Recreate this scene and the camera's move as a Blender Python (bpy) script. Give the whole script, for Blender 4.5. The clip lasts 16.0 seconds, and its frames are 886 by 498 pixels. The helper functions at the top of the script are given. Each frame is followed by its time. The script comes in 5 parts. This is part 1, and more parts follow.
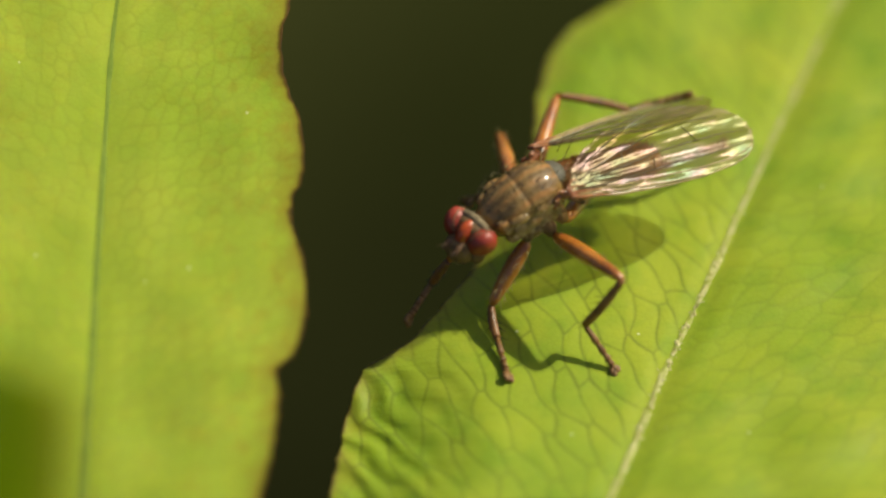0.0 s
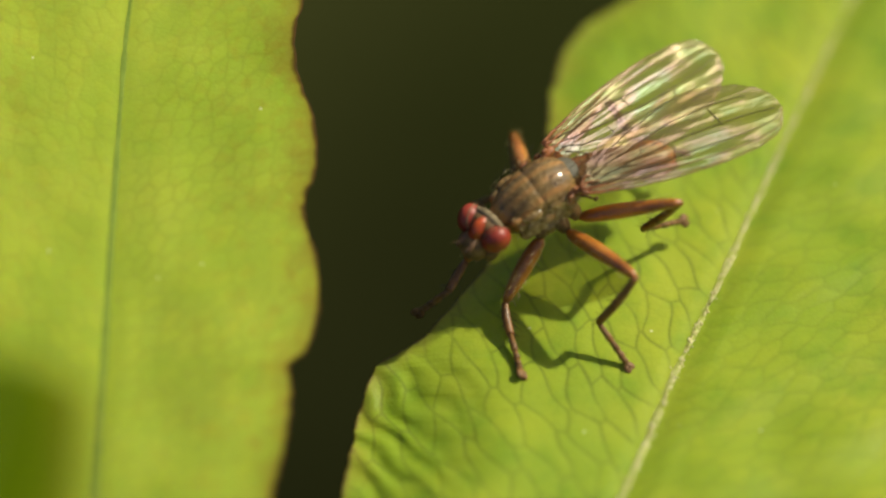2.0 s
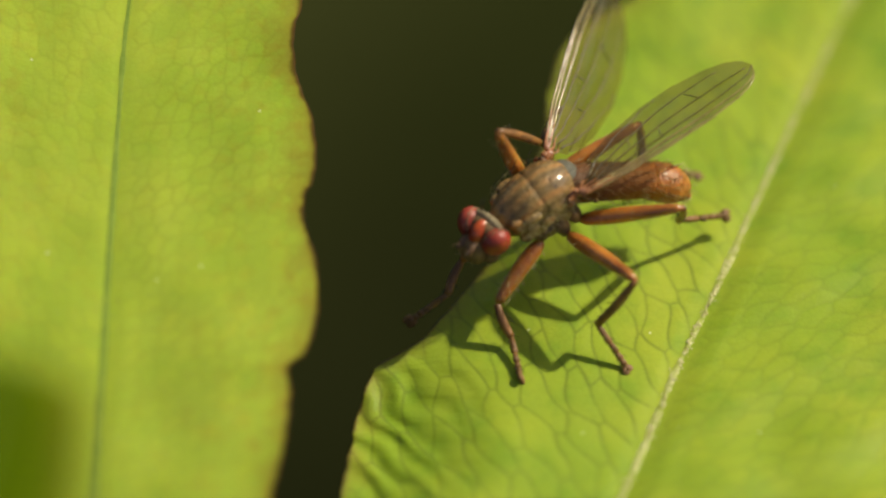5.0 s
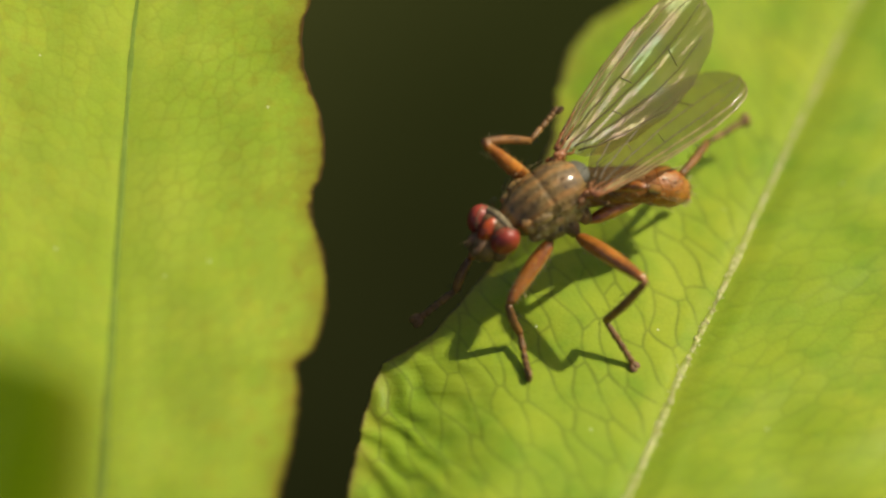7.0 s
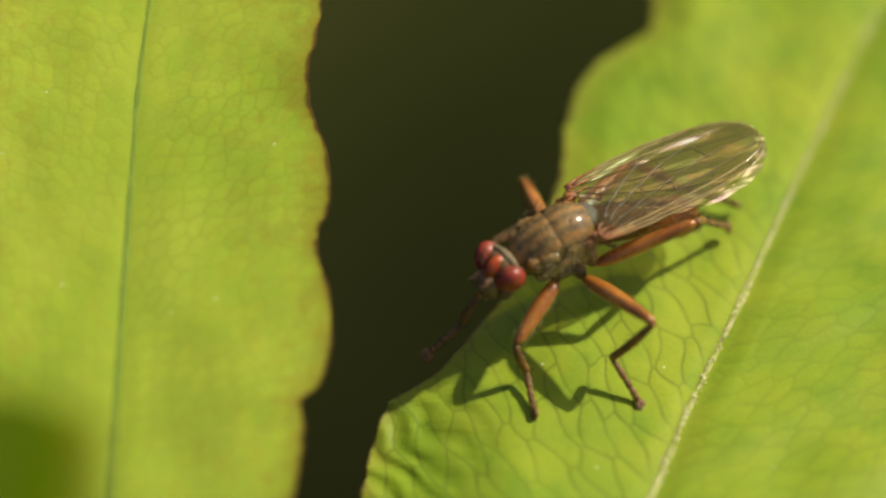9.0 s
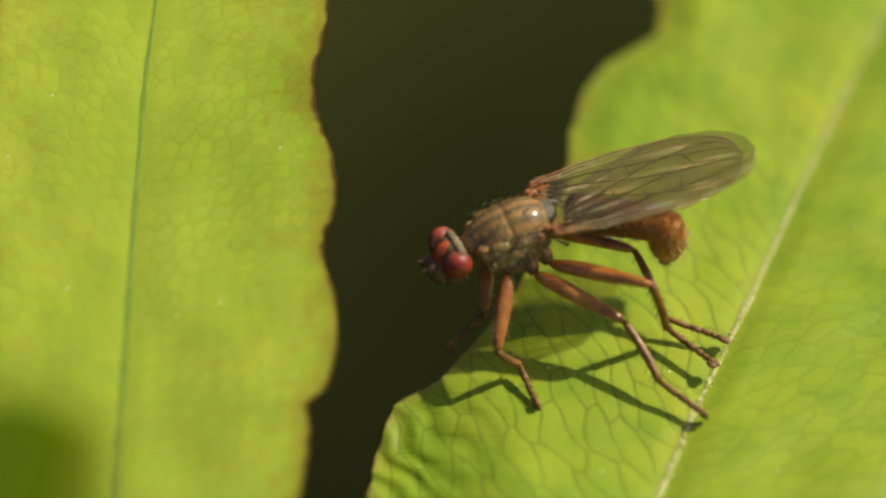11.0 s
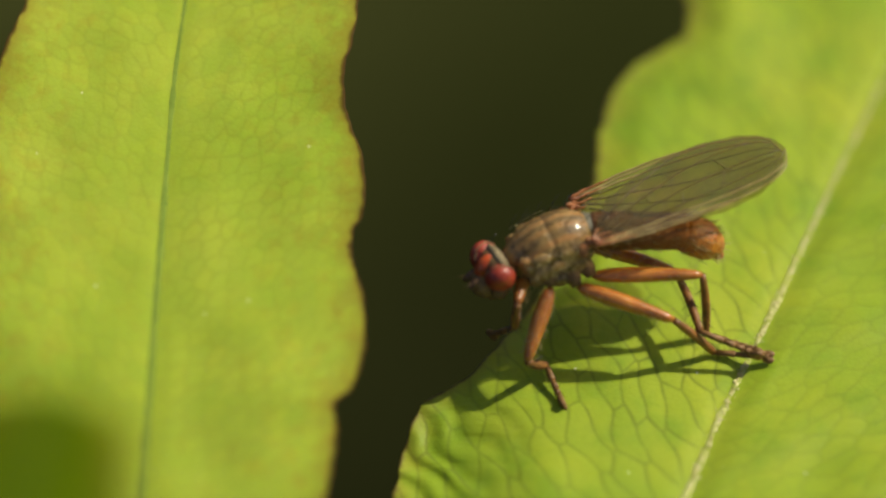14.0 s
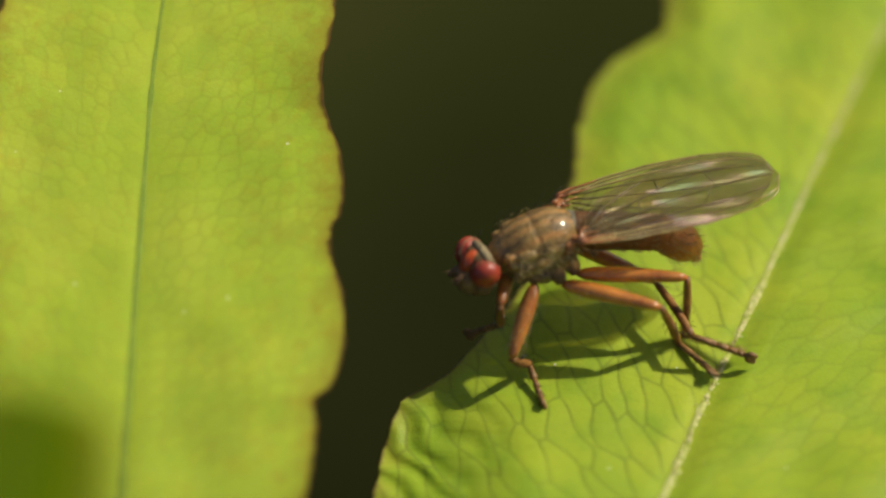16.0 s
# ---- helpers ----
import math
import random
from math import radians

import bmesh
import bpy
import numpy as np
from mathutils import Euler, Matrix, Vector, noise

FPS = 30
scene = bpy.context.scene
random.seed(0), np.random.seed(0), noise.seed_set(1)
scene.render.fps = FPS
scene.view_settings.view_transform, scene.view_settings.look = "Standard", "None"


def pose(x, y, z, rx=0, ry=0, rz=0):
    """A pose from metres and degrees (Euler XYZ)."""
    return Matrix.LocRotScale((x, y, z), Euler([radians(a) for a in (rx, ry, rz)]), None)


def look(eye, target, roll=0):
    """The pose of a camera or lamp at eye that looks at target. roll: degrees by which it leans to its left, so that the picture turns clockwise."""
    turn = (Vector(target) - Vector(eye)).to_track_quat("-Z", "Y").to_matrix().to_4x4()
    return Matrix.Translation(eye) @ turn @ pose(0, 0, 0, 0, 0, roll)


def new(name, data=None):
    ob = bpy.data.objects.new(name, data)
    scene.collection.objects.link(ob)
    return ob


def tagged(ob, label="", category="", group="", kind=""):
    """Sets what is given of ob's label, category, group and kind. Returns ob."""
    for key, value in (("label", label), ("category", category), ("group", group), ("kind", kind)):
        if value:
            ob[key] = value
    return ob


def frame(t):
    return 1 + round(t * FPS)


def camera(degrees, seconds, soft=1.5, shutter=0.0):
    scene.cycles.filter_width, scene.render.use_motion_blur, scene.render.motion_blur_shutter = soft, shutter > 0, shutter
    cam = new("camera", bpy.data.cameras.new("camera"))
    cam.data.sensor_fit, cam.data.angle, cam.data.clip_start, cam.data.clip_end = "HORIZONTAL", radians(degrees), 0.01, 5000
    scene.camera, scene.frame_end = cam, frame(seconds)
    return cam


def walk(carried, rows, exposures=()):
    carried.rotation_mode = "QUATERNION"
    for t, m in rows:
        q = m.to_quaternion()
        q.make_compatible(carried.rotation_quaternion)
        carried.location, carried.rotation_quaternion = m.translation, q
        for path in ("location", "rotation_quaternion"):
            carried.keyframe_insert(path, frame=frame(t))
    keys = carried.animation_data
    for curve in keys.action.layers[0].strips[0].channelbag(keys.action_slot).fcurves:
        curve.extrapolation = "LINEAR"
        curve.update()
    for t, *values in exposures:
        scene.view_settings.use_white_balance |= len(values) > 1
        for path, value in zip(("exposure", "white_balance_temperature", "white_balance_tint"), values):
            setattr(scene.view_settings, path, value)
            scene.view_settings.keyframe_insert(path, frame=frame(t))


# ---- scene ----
# A small reddish fly on the margin of a leaf, seen from close by through a long macro lens.
MM = 0.001

# ---------------------------------------------------------------- camera
LENS = 10.0
REACH = 0.13716
TILT = radians(50)
BACK = Vector((0, -math.cos(TILT), math.sin(TILT)))
SIDE = Vector((1, 0, 0))
RISE = BACK.cross(SIDE)
EYE = BACK * REACH
cam = camera(LENS, 16.0, soft=2.5, shutter=0.4)
cam.data.dof.use_dof = True
cam.data.dof.focus_distance = 0.1354
cam.data.dof.aperture_fstop = 22.0
STEP = 0.024 / 1568
# seconds, and how far the view has swung sideways and in height
SWING = [(0, -35, 9), (0.5, -35, 6), (1, -29, -5), (1.5, -21, -5), (2, -12, 3), (2.5, -6, 5), (3, -6, 5),
         (3.5, -2, -5), (4, 11, 5), (4.2, -20, 7), (6.3, -2, 5), (6.5, -8, 5), (7, 0, 0), (7.5, 5, 0),
         (8, -8, 4), (8.5, -28, 9), (9, 11, 66), (9.2, 19, 65), (11.3, 22, 73), (11.5, 26, 72), (12, 33, 70),
         (12.5, 39, 66), (13, 39, 67), (13.5, 33, 69), (14, 71, 72), (14.5, 66, 65), (15, 62, 65),
         (15.5, 50, 63), (16, 34, 66)]
walk(cam, [(t, look(EYE, -SIDE * a * STEP + RISE * b * STEP)) for t, a, b in SWING])

# ---------------------------------------------------------------- light
SUN = Vector((0.94, 0.45, 1.0)).normalized()
world = bpy.data.worlds.new("sky")
scene.world = world
world.use_nodes = True
wn = world.node_tree
sky = wn.nodes.new("ShaderNodeTexSky")
sky.sky_type = "NISHITA"
sky.sun_disc = False
sky.air_density, sky.dust_density, sky.ozone_density = 0.9, 2.5, 0.5
sky.sun_elevation = math.asin(SUN.z)
sky.sun_rotation = math.atan2(SUN.x, SUN.y)
wn.links.new(sky.outputs[0], wn.nodes["Background"].inputs[0])
wn.nodes["Background"].inputs[1].default_value = 0.085
sun = new("sun", bpy.data.lights.new("sun", "SUN"))
sun.data.energy = 4.65
sun.data.angle = radians(1.4)
sun.data.color = (0.945, 0.93, 0.735)
sun.rotation_mode = "QUATERNION"
sun.rotation_quaternion = SUN.to_track_quat("Z", "Y")
scene.view_settings.exposure = 0.0


# ---------------------------------------------------------------- materials
def material(name):
    m = bpy.data.materials.new(name)
    m.use_nodes = True
    nt = m.node_tree
    return m, nt, nt.nodes["Principled BSDF"]


def node(nt, kind, **sets):
    n = nt.nodes.new("ShaderNode" + kind)
    for key, value in sets.items():
        n.inputs[key.replace("_", " ")].default_value = value
    return n


def ramp(nt, source, stops):
    r = nt.nodes.new("ShaderNodeValToRGB")
    while len(r.color_ramp.elements) < len(stops):
        r.color_ramp.elements.new(0.5)
    for e, (p, c) in zip(r.color_ramp.elements, stops):
        e.position, e.color = p, (*c, 1)
    nt.links.new(source, r.inputs[0])
    return r.outputs[0]


def mix(nt, a, b, fac, mode="MIX"):
    m = nt.nodes.new("ShaderNodeMix")
    m.data_type, m.blend_type = "RGBA", mode
    for socket, value in ((m.inputs[0], fac), (m.inputs[6], a), (m.inputs[7], b)):
        if isinstance(value, (int, float)):
            socket.default_value = value
        elif isinstance(value, tuple):
            socket.default_value = (*value, 1)
        else:
            nt.links.new(value, socket)
    return m.outputs[2]


def maths(nt, op, a, b=0.0, c=0.0):
    m = nt.nodes.new("ShaderNodeMath")
    m.operation = op
    for socket, value in zip(m.inputs, (a, b, c)):
        if isinstance(value, (int, float)):
            socket.default_value = value
        else:
            nt.links.new(value, socket)
    return m.outputs[0]


def local(nt, scale):
    """Coordinates of the thing itself, in its own millimetres times scale."""
    tc = nt.nodes.new("ShaderNodeTexCoord")
    mp = nt.nodes.new("ShaderNodeMapping")
    s = scale if isinstance(scale, tuple) else (scale,) * 3
    mp.inputs["Scale"].default_value = tuple(1000 * v for v in s)
    nt.links.new(tc.outputs["Object"], mp.inputs[0])
    return mp.outputs[0]


def noise_of(nt, vec, scale, detail=3.0, rough=0.55):
    n = node(nt, "TexNoise", Scale=scale, Detail=detail, Roughness=rough)
    nt.links.new(vec, n.inputs["Vector"])
    return n.outputs[0]


def bump(nt, bsdf, height, distance, strength=1.0):
    b = node(nt, "Bump", Strength=strength, Distance=distance)
    nt.links.new(height, b.inputs["Height"])
    nt.links.new(b.outputs[0], bsdf.inputs["Normal"])


def attribute(nt, name):
    at = nt.nodes.new("ShaderNodeAttribute")
    at.attribute_name = name
    return at.outputs["Fac"]


def leaf_material(name, base, pale, vein_tint, vein_depth, rim, relief, mottle=0.0, gloss=0.35):
    """Leaf blade: darker sunken veins, cells that differ a little, blotches, and a browned rim."""
    m, nt, b = material(name)
    vec = local(nt, 1.0)
    line, cell, margin = attribute(nt, "vein"), attribute(nt, "cell"), attribute(nt, "margin")
    blotch = noise_of(nt, vec, 0.22, 3.0)
    grain = noise_of(nt, vec, 3.0, 4.0, 0.65)
    patch = noise_of(nt, vec, 0.75, 3.0, 0.6)
    col = mix(nt, base, pale, ramp(nt, blotch, [(0.36, (0, 0, 0)), (0.66, (1, 1, 1))]))
    col = mix(nt, col, (0.66, 0.82, 0.7), ramp(nt, patch, [(0.50, (0, 0, 0)), (0.72, (0.8 - 0.55 * bool(mottle),) * 3)]), "MULTIPLY")
    if mottle:
        fleck = noise_of(nt, vec, 1.9, 4.0, 0.65)
        here = ramp(nt, maths(nt, "MULTIPLY", margin, 0.25), [(0.0, (1, 1, 1)), (0.9, (0.25, 0.25, 0.25))])
        col = mix(nt, col, (0.42, 0.27, 0.025), maths(nt, "MULTIPLY", maths(nt, "MULTIPLY", ramp(nt, fleck, [(0.48, (0, 0, 0)), (0.66, (1, 1, 1))]), here), mottle))
    col = mix(nt, col, ramp(nt, cell, [(0.0, (0.95, 0.965, 0.95)), (0.5, (1.0, 1.0, 1.0)), (1.0, (1.05, 1.025, 0.975))]), 1.0, "MULTIPLY")
    col = mix(nt, col, (1.18, 1.12, 0.8), maths(nt, "MULTIPLY", grain, 0.35), "MULTIPLY")
    fine = nt.nodes.new("ShaderNodeTexVoronoi")
    fine.feature = "DISTANCE_TO_EDGE"
    fine.inputs["Scale"].default_value = 4.6
    nt.links.new(vec, fine.inputs["Vector"])
    fine_line = ramp(nt, fine.outputs["Distance"], [(0.0, (1, 1, 1)), (0.10, (0, 0, 0))])
    patchy = ramp(nt, noise_of(nt, vec, 0.6, 3.0, 0.6), [(0.36, (0.55 - 0.4 * bool(mottle),) * 3), (0.60, (1.0,) * 3)])
    col = mix(nt, col, vein_tint, maths(nt, "MULTIPLY", maths(nt, "MULTIPLY", line, patchy), vein_depth))
    col = mix(nt, col, vein_tint, maths(nt, "MULTIPLY", fine_line, vein_depth * 0.14))
    # Tiny sparkling glints, painted into the colour as pale dots.
    sparkle = nt.nodes.new("ShaderNodeTexVoronoi")
    sparkle.inputs["Scale"].default_value = 0.75
    nt.links.new(vec, sparkle.inputs["Vector"])
    glint = ramp(nt, sparkle.outputs["Distance"], [(0.018, (1, 1, 1)), (0.034, (0, 0, 0))])
    col = mix(nt, col, (0.85, 0.82, 0.50), glint)
    worn = noise_of(nt, vec, 1.1, 4.0, 0.7)
    reach = maths(nt, "DIVIDE", margin, maths(nt, "MAXIMUM", maths(nt, "MULTIPLY_ADD", worn, 3.6, -0.95), 0.2))
    tan = 0.8 if mottle else 0.5
    col = mix(nt, col, (0.36, 0.27, 0.030), ramp(nt, reach, [(0.0, (tan,) * 3), (0.45, (0.44 * tan,) * 3), (1.0, (0, 0, 0))]))
    col = mix(nt, col, (0.075, 0.022, 0.010), ramp(nt, reach, [(0.0, (rim,) * 3), (0.05, (0.8 * rim,) * 3), (0.13, (0, 0, 0))]))
    nt.links.new(col, b.inputs["Base Color"])
    nt.links.new(ramp(nt, grain, [(0.3, (0.44,) * 3), (0.7, (0.62,) * 3)]), b.inputs["Roughness"])
    b.inputs["Specular IOR Level"].default_value = gloss
    b.inputs["Subsurface Weight"].default_value = 0.5
    b.inputs["Subsurface Radius"].default_value = (0.9, 1.0, 0.25)
    b.inputs["Subsurface Scale"].default_value = 0.00014
    h = maths(nt, "ADD", maths(nt, "MULTIPLY", grain, 0.5), maths(nt, "MULTIPLY", noise_of(nt, vec, 9.0, 2.0), 0.35))
    h = maths(nt, "SUBTRACT", h, maths(nt, "MULTIPLY", fine_line, 0.15))
    bump(nt, b, h, relief, 0.8)
    thin = node(nt, "BsdfTranslucent")
    nt.links.new(mix(nt, col, (0.75, 0.95, 0.3), 0.5, "MULTIPLY"), thin.inputs["Color"])
    both = nt.nodes.new("ShaderNodeMixShader")
    both.inputs[0].default_value = 0.22
    nt.links.new(b.outputs[0], both.inputs[1])
    nt.links.new(thin.outputs[0], both.inputs[2])
    nt.links.new(both.outputs[0], nt.nodes["Material Output"].inputs["Surface"])
    return m


def rough_material(name, dark, light, scale, roughness, relief=0.0, metallic=0.0, coat=0.0):
    m, nt, b = material(name)
    vec = local(nt, 1.0)
    big = noise_of(nt, vec, scale, 4.0, 0.6)
    small = noise_of(nt, vec, scale * 6, 3.0, 0.6)
    f = maths(nt, "ADD", maths(nt, "MULTIPLY", big, 0.7), maths(nt, "MULTIPLY", small, 0.3))
    nt.links.new(ramp(nt, f, [(0.35, dark), (0.65, light)]), b.inputs["Base Color"])
    b.inputs["Roughness"].default_value = roughness
    b.inputs["Metallic"].default_value = metallic
    b.inputs["Coat Weight"].default_value = coat
    b.inputs["Coat Roughness"].default_value = 0.15
    if relief:
        bump(nt, b, small, relief)
    return m


LEAF_RIGHT = leaf_material("fresh_leaf", (0.312, 0.43, 0.022), (0.435, 0.50, 0.034), (0.12, 0.150, 0.012), 0.62, 0.85, 0.00002)
LEAF_LEFT = leaf_material("pale_leaf", (0.402, 0.520, 0.050), (0.50, 0.575, 0.070), (0.19, 0.19, 0.015), 0.46, 0.95, 0.000015, 0.42, 0.06)
LEAF_FRONT = leaf_material("deep_green_leaf", (0.112, 0.172, 0.003), (0.15, 0.205, 0.004), (0.05, 0.12, 0.005), 0.3, 0.5, 0.00001, 0.0, 0.0)
RIB_GREEN = rough_material("green_rib", (0.175, 0.245, 0.032), (0.255, 0.335, 0.050), 1.5, 0.9, 0.00001)
RIB_GREEN.node_tree.nodes["Principled BSDF"].inputs["Specular IOR Level"].default_value = 0.08


def crusted_rib_material():
    """Green rib under a broken cream-coloured crust with brown scratches."""
    m, nt, b = material("crusted_rib")
    vec = local(nt, 1.0)
    flakes = noise_of(nt, vec, 4.5, 5.0, 0.7)
    crust = ramp(nt, noise_of(nt, vec, 11.0, 3.0, 0.6), [(0.35, (0.42, 0.37, 0.10)), (0.65, (0.80, 0.74, 0.38))])
    green = ramp(nt, noise_of(nt, vec, 2.0, 3.0), [(0.35, (0.30, 0.33, 0.03)), (0.65, (0.44, 0.48, 0.06))])
    col = mix(nt, green, crust, ramp(nt, flakes, [(0.46, (0, 0, 0)), (0.58, (1, 1, 1))]))
    col = mix(nt, col, (0.13, 0.09, 0.022), ramp(nt, noise_of(nt, vec, 6.5, 4.0, 0.7), [(0.57, (0, 0, 0)), (0.66, (0.8,) * 3)]))
    nt.links.new(col, b.inputs["Base Color"])
    b.inputs["Roughness"].default_value = 0.5
    bump(nt, b, flakes, 0.00008)
    return m


RIB_PALE = crusted_rib_material()


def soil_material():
    """Near-black soil with its shade painted in, and lighter olive patches for lit ground."""
    m, nt, b = material("shade_painted_soil")
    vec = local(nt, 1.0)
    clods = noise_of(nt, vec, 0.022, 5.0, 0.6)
    # No shadow is cast here: the shade is in this near-black colour.
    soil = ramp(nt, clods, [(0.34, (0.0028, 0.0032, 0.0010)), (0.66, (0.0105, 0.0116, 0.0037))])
    # Lighter olive that stands for ground with more light on it.
    lit_soil = ramp(nt, clods, [(0.34, (0.0152, 0.0180, 0.0042)), (0.66, (0.0470, 0.0490, 0.0140))])
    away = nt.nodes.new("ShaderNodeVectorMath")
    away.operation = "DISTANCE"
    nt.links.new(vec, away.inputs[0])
    away.inputs[1].default_value = LIT_PATCH_AT
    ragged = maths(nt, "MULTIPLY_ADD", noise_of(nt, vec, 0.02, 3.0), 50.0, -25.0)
    lit_patch = ramp(nt, maths(nt, "MULTIPLY", maths(nt, "ADD", away.outputs["Value"], ragged), 1 / 200.0), [(0.56, (1, 1, 1)), (0.86, (0, 0, 0))])
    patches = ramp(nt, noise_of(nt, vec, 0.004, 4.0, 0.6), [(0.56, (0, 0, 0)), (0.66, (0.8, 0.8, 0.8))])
    nt.links.new(mix(nt, soil, lit_soil, maths(nt, "MAXIMUM", lit_patch, patches)), b.inputs["Base Color"])
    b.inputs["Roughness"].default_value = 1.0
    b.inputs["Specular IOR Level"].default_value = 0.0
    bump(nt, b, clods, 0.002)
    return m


# Middle of the patch painted lighter, as brighter-lit ground farther back.
LIT_PATCH_AT = (-14.0, 418.0, -330.0)
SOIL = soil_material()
CRUST = rough_material("pale_crust", (0.55, 0.46, 0.14), (0.86, 0.78, 0.42), 4.0, 0.45, 0.00002)

EYE_RED = rough_material("red_eye", (0.22, 0.020, 0.009), (0.40, 0.050, 0.019), 1.2, 0.46, 0.00001, 0.0, 0.15)
FRONS = rough_material("orange_frons", (0.28, 0.020, 0.006), (0.66, 0.11, 0.012), 2.2, 0.32, 0.000012, 0.0, 0.3)
DUST = rough_material("pale_dust", (0.09, 0.060, 0.026), (0.30, 0.22, 0.11), 3.0, 0.75, 0.00001)
FACE = rough_material("dusty_face", (0.075, 0.036, 0.011), (0.27, 0.145, 0.045), 2.5, 0.7, 0.00001)
ANTENNA = rough_material("brown_antenna", (0.065, 0.028, 0.010), (0.19, 0.090, 0.034), 3.0, 0.55, 0.00001)
SCUTUM_GREY = rough_material("grey_scutellum", (0.060, 0.050, 0.030), (0.145, 0.125, 0.080), 2.5, 0.62, 0.00003, 0.0, 0.0)
SCLERITE = rough_material("orange_sclerite", (0.20, 0.052, 0.014), (0.52, 0.19, 0.055), 3.4, 0.24, 0.00005, 0.0, 0.6)
BRISTLE = rough_material("black_bristle", (0.012, 0.009, 0.006), (0.03, 0.02, 0.012), 2.0, 0.22, 0.0, 0.0, 0.8)
HAIR = rough_material("golden_hair", (0.30, 0.21, 0.075), (0.55, 0.42, 0.19), 2.0, 0.3)
FEMUR = rough_material("rust_femur", (0.26, 0.072, 0.012), (0.55, 0.200, 0.030), 1.1, 0.30, 0.000025, 0.0, 0.5)
FEMUR.node_tree.nodes["Principled BSDF"].inputs["Subsurface Weight"].default_value = 0.35
FEMUR.node_tree.nodes["Principled BSDF"].inputs["Subsurface Radius"].default_value = (1.0, 0.35, 0.08)
FEMUR.node_tree.nodes["Principled BSDF"].inputs["Subsurface Scale"].default_value = 0.00012
TIBIA = rough_material("brown_tibia", (0.110, 0.043, 0.009), (0.29, 0.115, 0.023), 2.0, 0.42, 0.00002, 0.0, 0.1)
TARSUS = rough_material("dark_tarsus", (0.115, 0.050, 0.011), (0.28, 0.130, 0.032), 3.0, 0.5, 0.00002)
VEIN = rough_material("wing_vein", (0.06, 0.038, 0.014), (0.15, 0.095, 0.036), 2.0, 0.35)
FRONT_VEIN = rough_material("front_vein", (0.24, 0.160, 0.050), (0.50, 0.37, 0.14), 2.0, 0.22, 0.0, 0.0, 0.9)


def thorax_material():
    """Dusty grey-brown back with darker stripes and a dot at the root of each hair."""
    m, nt, b = material("dusty_thorax")
    vec = local(nt, 1.0)
    sep = nt.nodes.new("ShaderNodeSeparateXYZ")
    nt.links.new(vec, sep.inputs[0])
    wobble = maths(nt, "MULTIPLY", maths(nt, "SUBTRACT", noise_of(nt, vec, 2.0), 0.5), 1.6)
    wave = maths(nt, "SINE", maths(nt, "ADD", maths(nt, "MULTIPLY", sep.outputs[1], 19.0), wobble))
    broken = noise_of(nt, local(nt, (0.9, 2.6, 1.4)), 2.2, 3.0)
    big = noise_of(nt, vec, 1.4, 3.0)
    col = ramp(nt, big, [(0.36, (0.185, 0.100, 0.026)), (0.64, (0.32, 0.190, 0.055))])
    col = mix(nt, col, (0.46, 0.20, 0.050), maths(nt, "MULTIPLY", ramp(nt, maths(nt, "MULTIPLY", wave, -1.0), [(0.2, (0, 0, 0)), (0.9, (0.85,) * 3)]), ramp(nt, broken, [(0.38, (0.15,) * 3), (0.60, (1, 1, 1))])))
    col = mix(nt, col, (0.070, 0.036, 0.011), maths(nt, "MULTIPLY", ramp(nt, wave, [(0.35, (0, 0, 0)), (0.95, (0.72,) * 3)]), ramp(nt, broken, [(0.36, (1, 1, 1)), (0.62, (0.15,) * 3)])))
    seam = maths(nt, "ABSOLUTE", maths(nt, "ADD", maths(nt, "ADD", sep.outputs[0], -0.05), maths(nt, "MULTIPLY", maths(nt, "SUBTRACT", noise_of(nt, vec, 2.0), 0.5), 0.25)))
    col = mix(nt, col, (0.035, 0.018, 0.008), ramp(nt, seam, [(0.0, (0.3,) * 3), (0.06, (0, 0, 0))]))
    dots = nt.nodes.new("ShaderNodeTexVoronoi")
    dots.inputs["Scale"].default_value = 4.0
    nt.links.new(vec, dots.inputs["Vector"])
    spot = ramp(nt, maths(nt, "ADD", dots.outputs["Distance"], maths(nt, "MULTIPLY", noise_of(nt, vec, 5.0), 0.16)), [(0.22, (1, 1, 1)), (0.29, (0, 0, 0))])
    col = mix(nt, col, (0.03, 0.018, 0.009), maths(nt, "MULTIPLY", spot, 0.8))
    nt.links.new(col, b.inputs["Base Color"])
    b.inputs["Roughness"].default_value = 0.5
    b.inputs["Specular IOR Level"].default_value = 0.35
    b.inputs["Coat Weight"].default_value = 0.5
    b.inputs["Coat Roughness"].default_value = 0.16
    dents = maths(nt, "SUBTRACT", noise_of(nt, vec, 7.0, 3.0, 0.6), maths(nt, "MULTIPLY", spot, 0.35))
    bump(nt, b, maths(nt, "SUBTRACT", dents, maths(nt, "MULTIPLY", ramp(nt, seam, [(0.0, (1, 1, 1)), (0.08, (0, 0, 0))]), 0.25)), 0.00006)
    return m


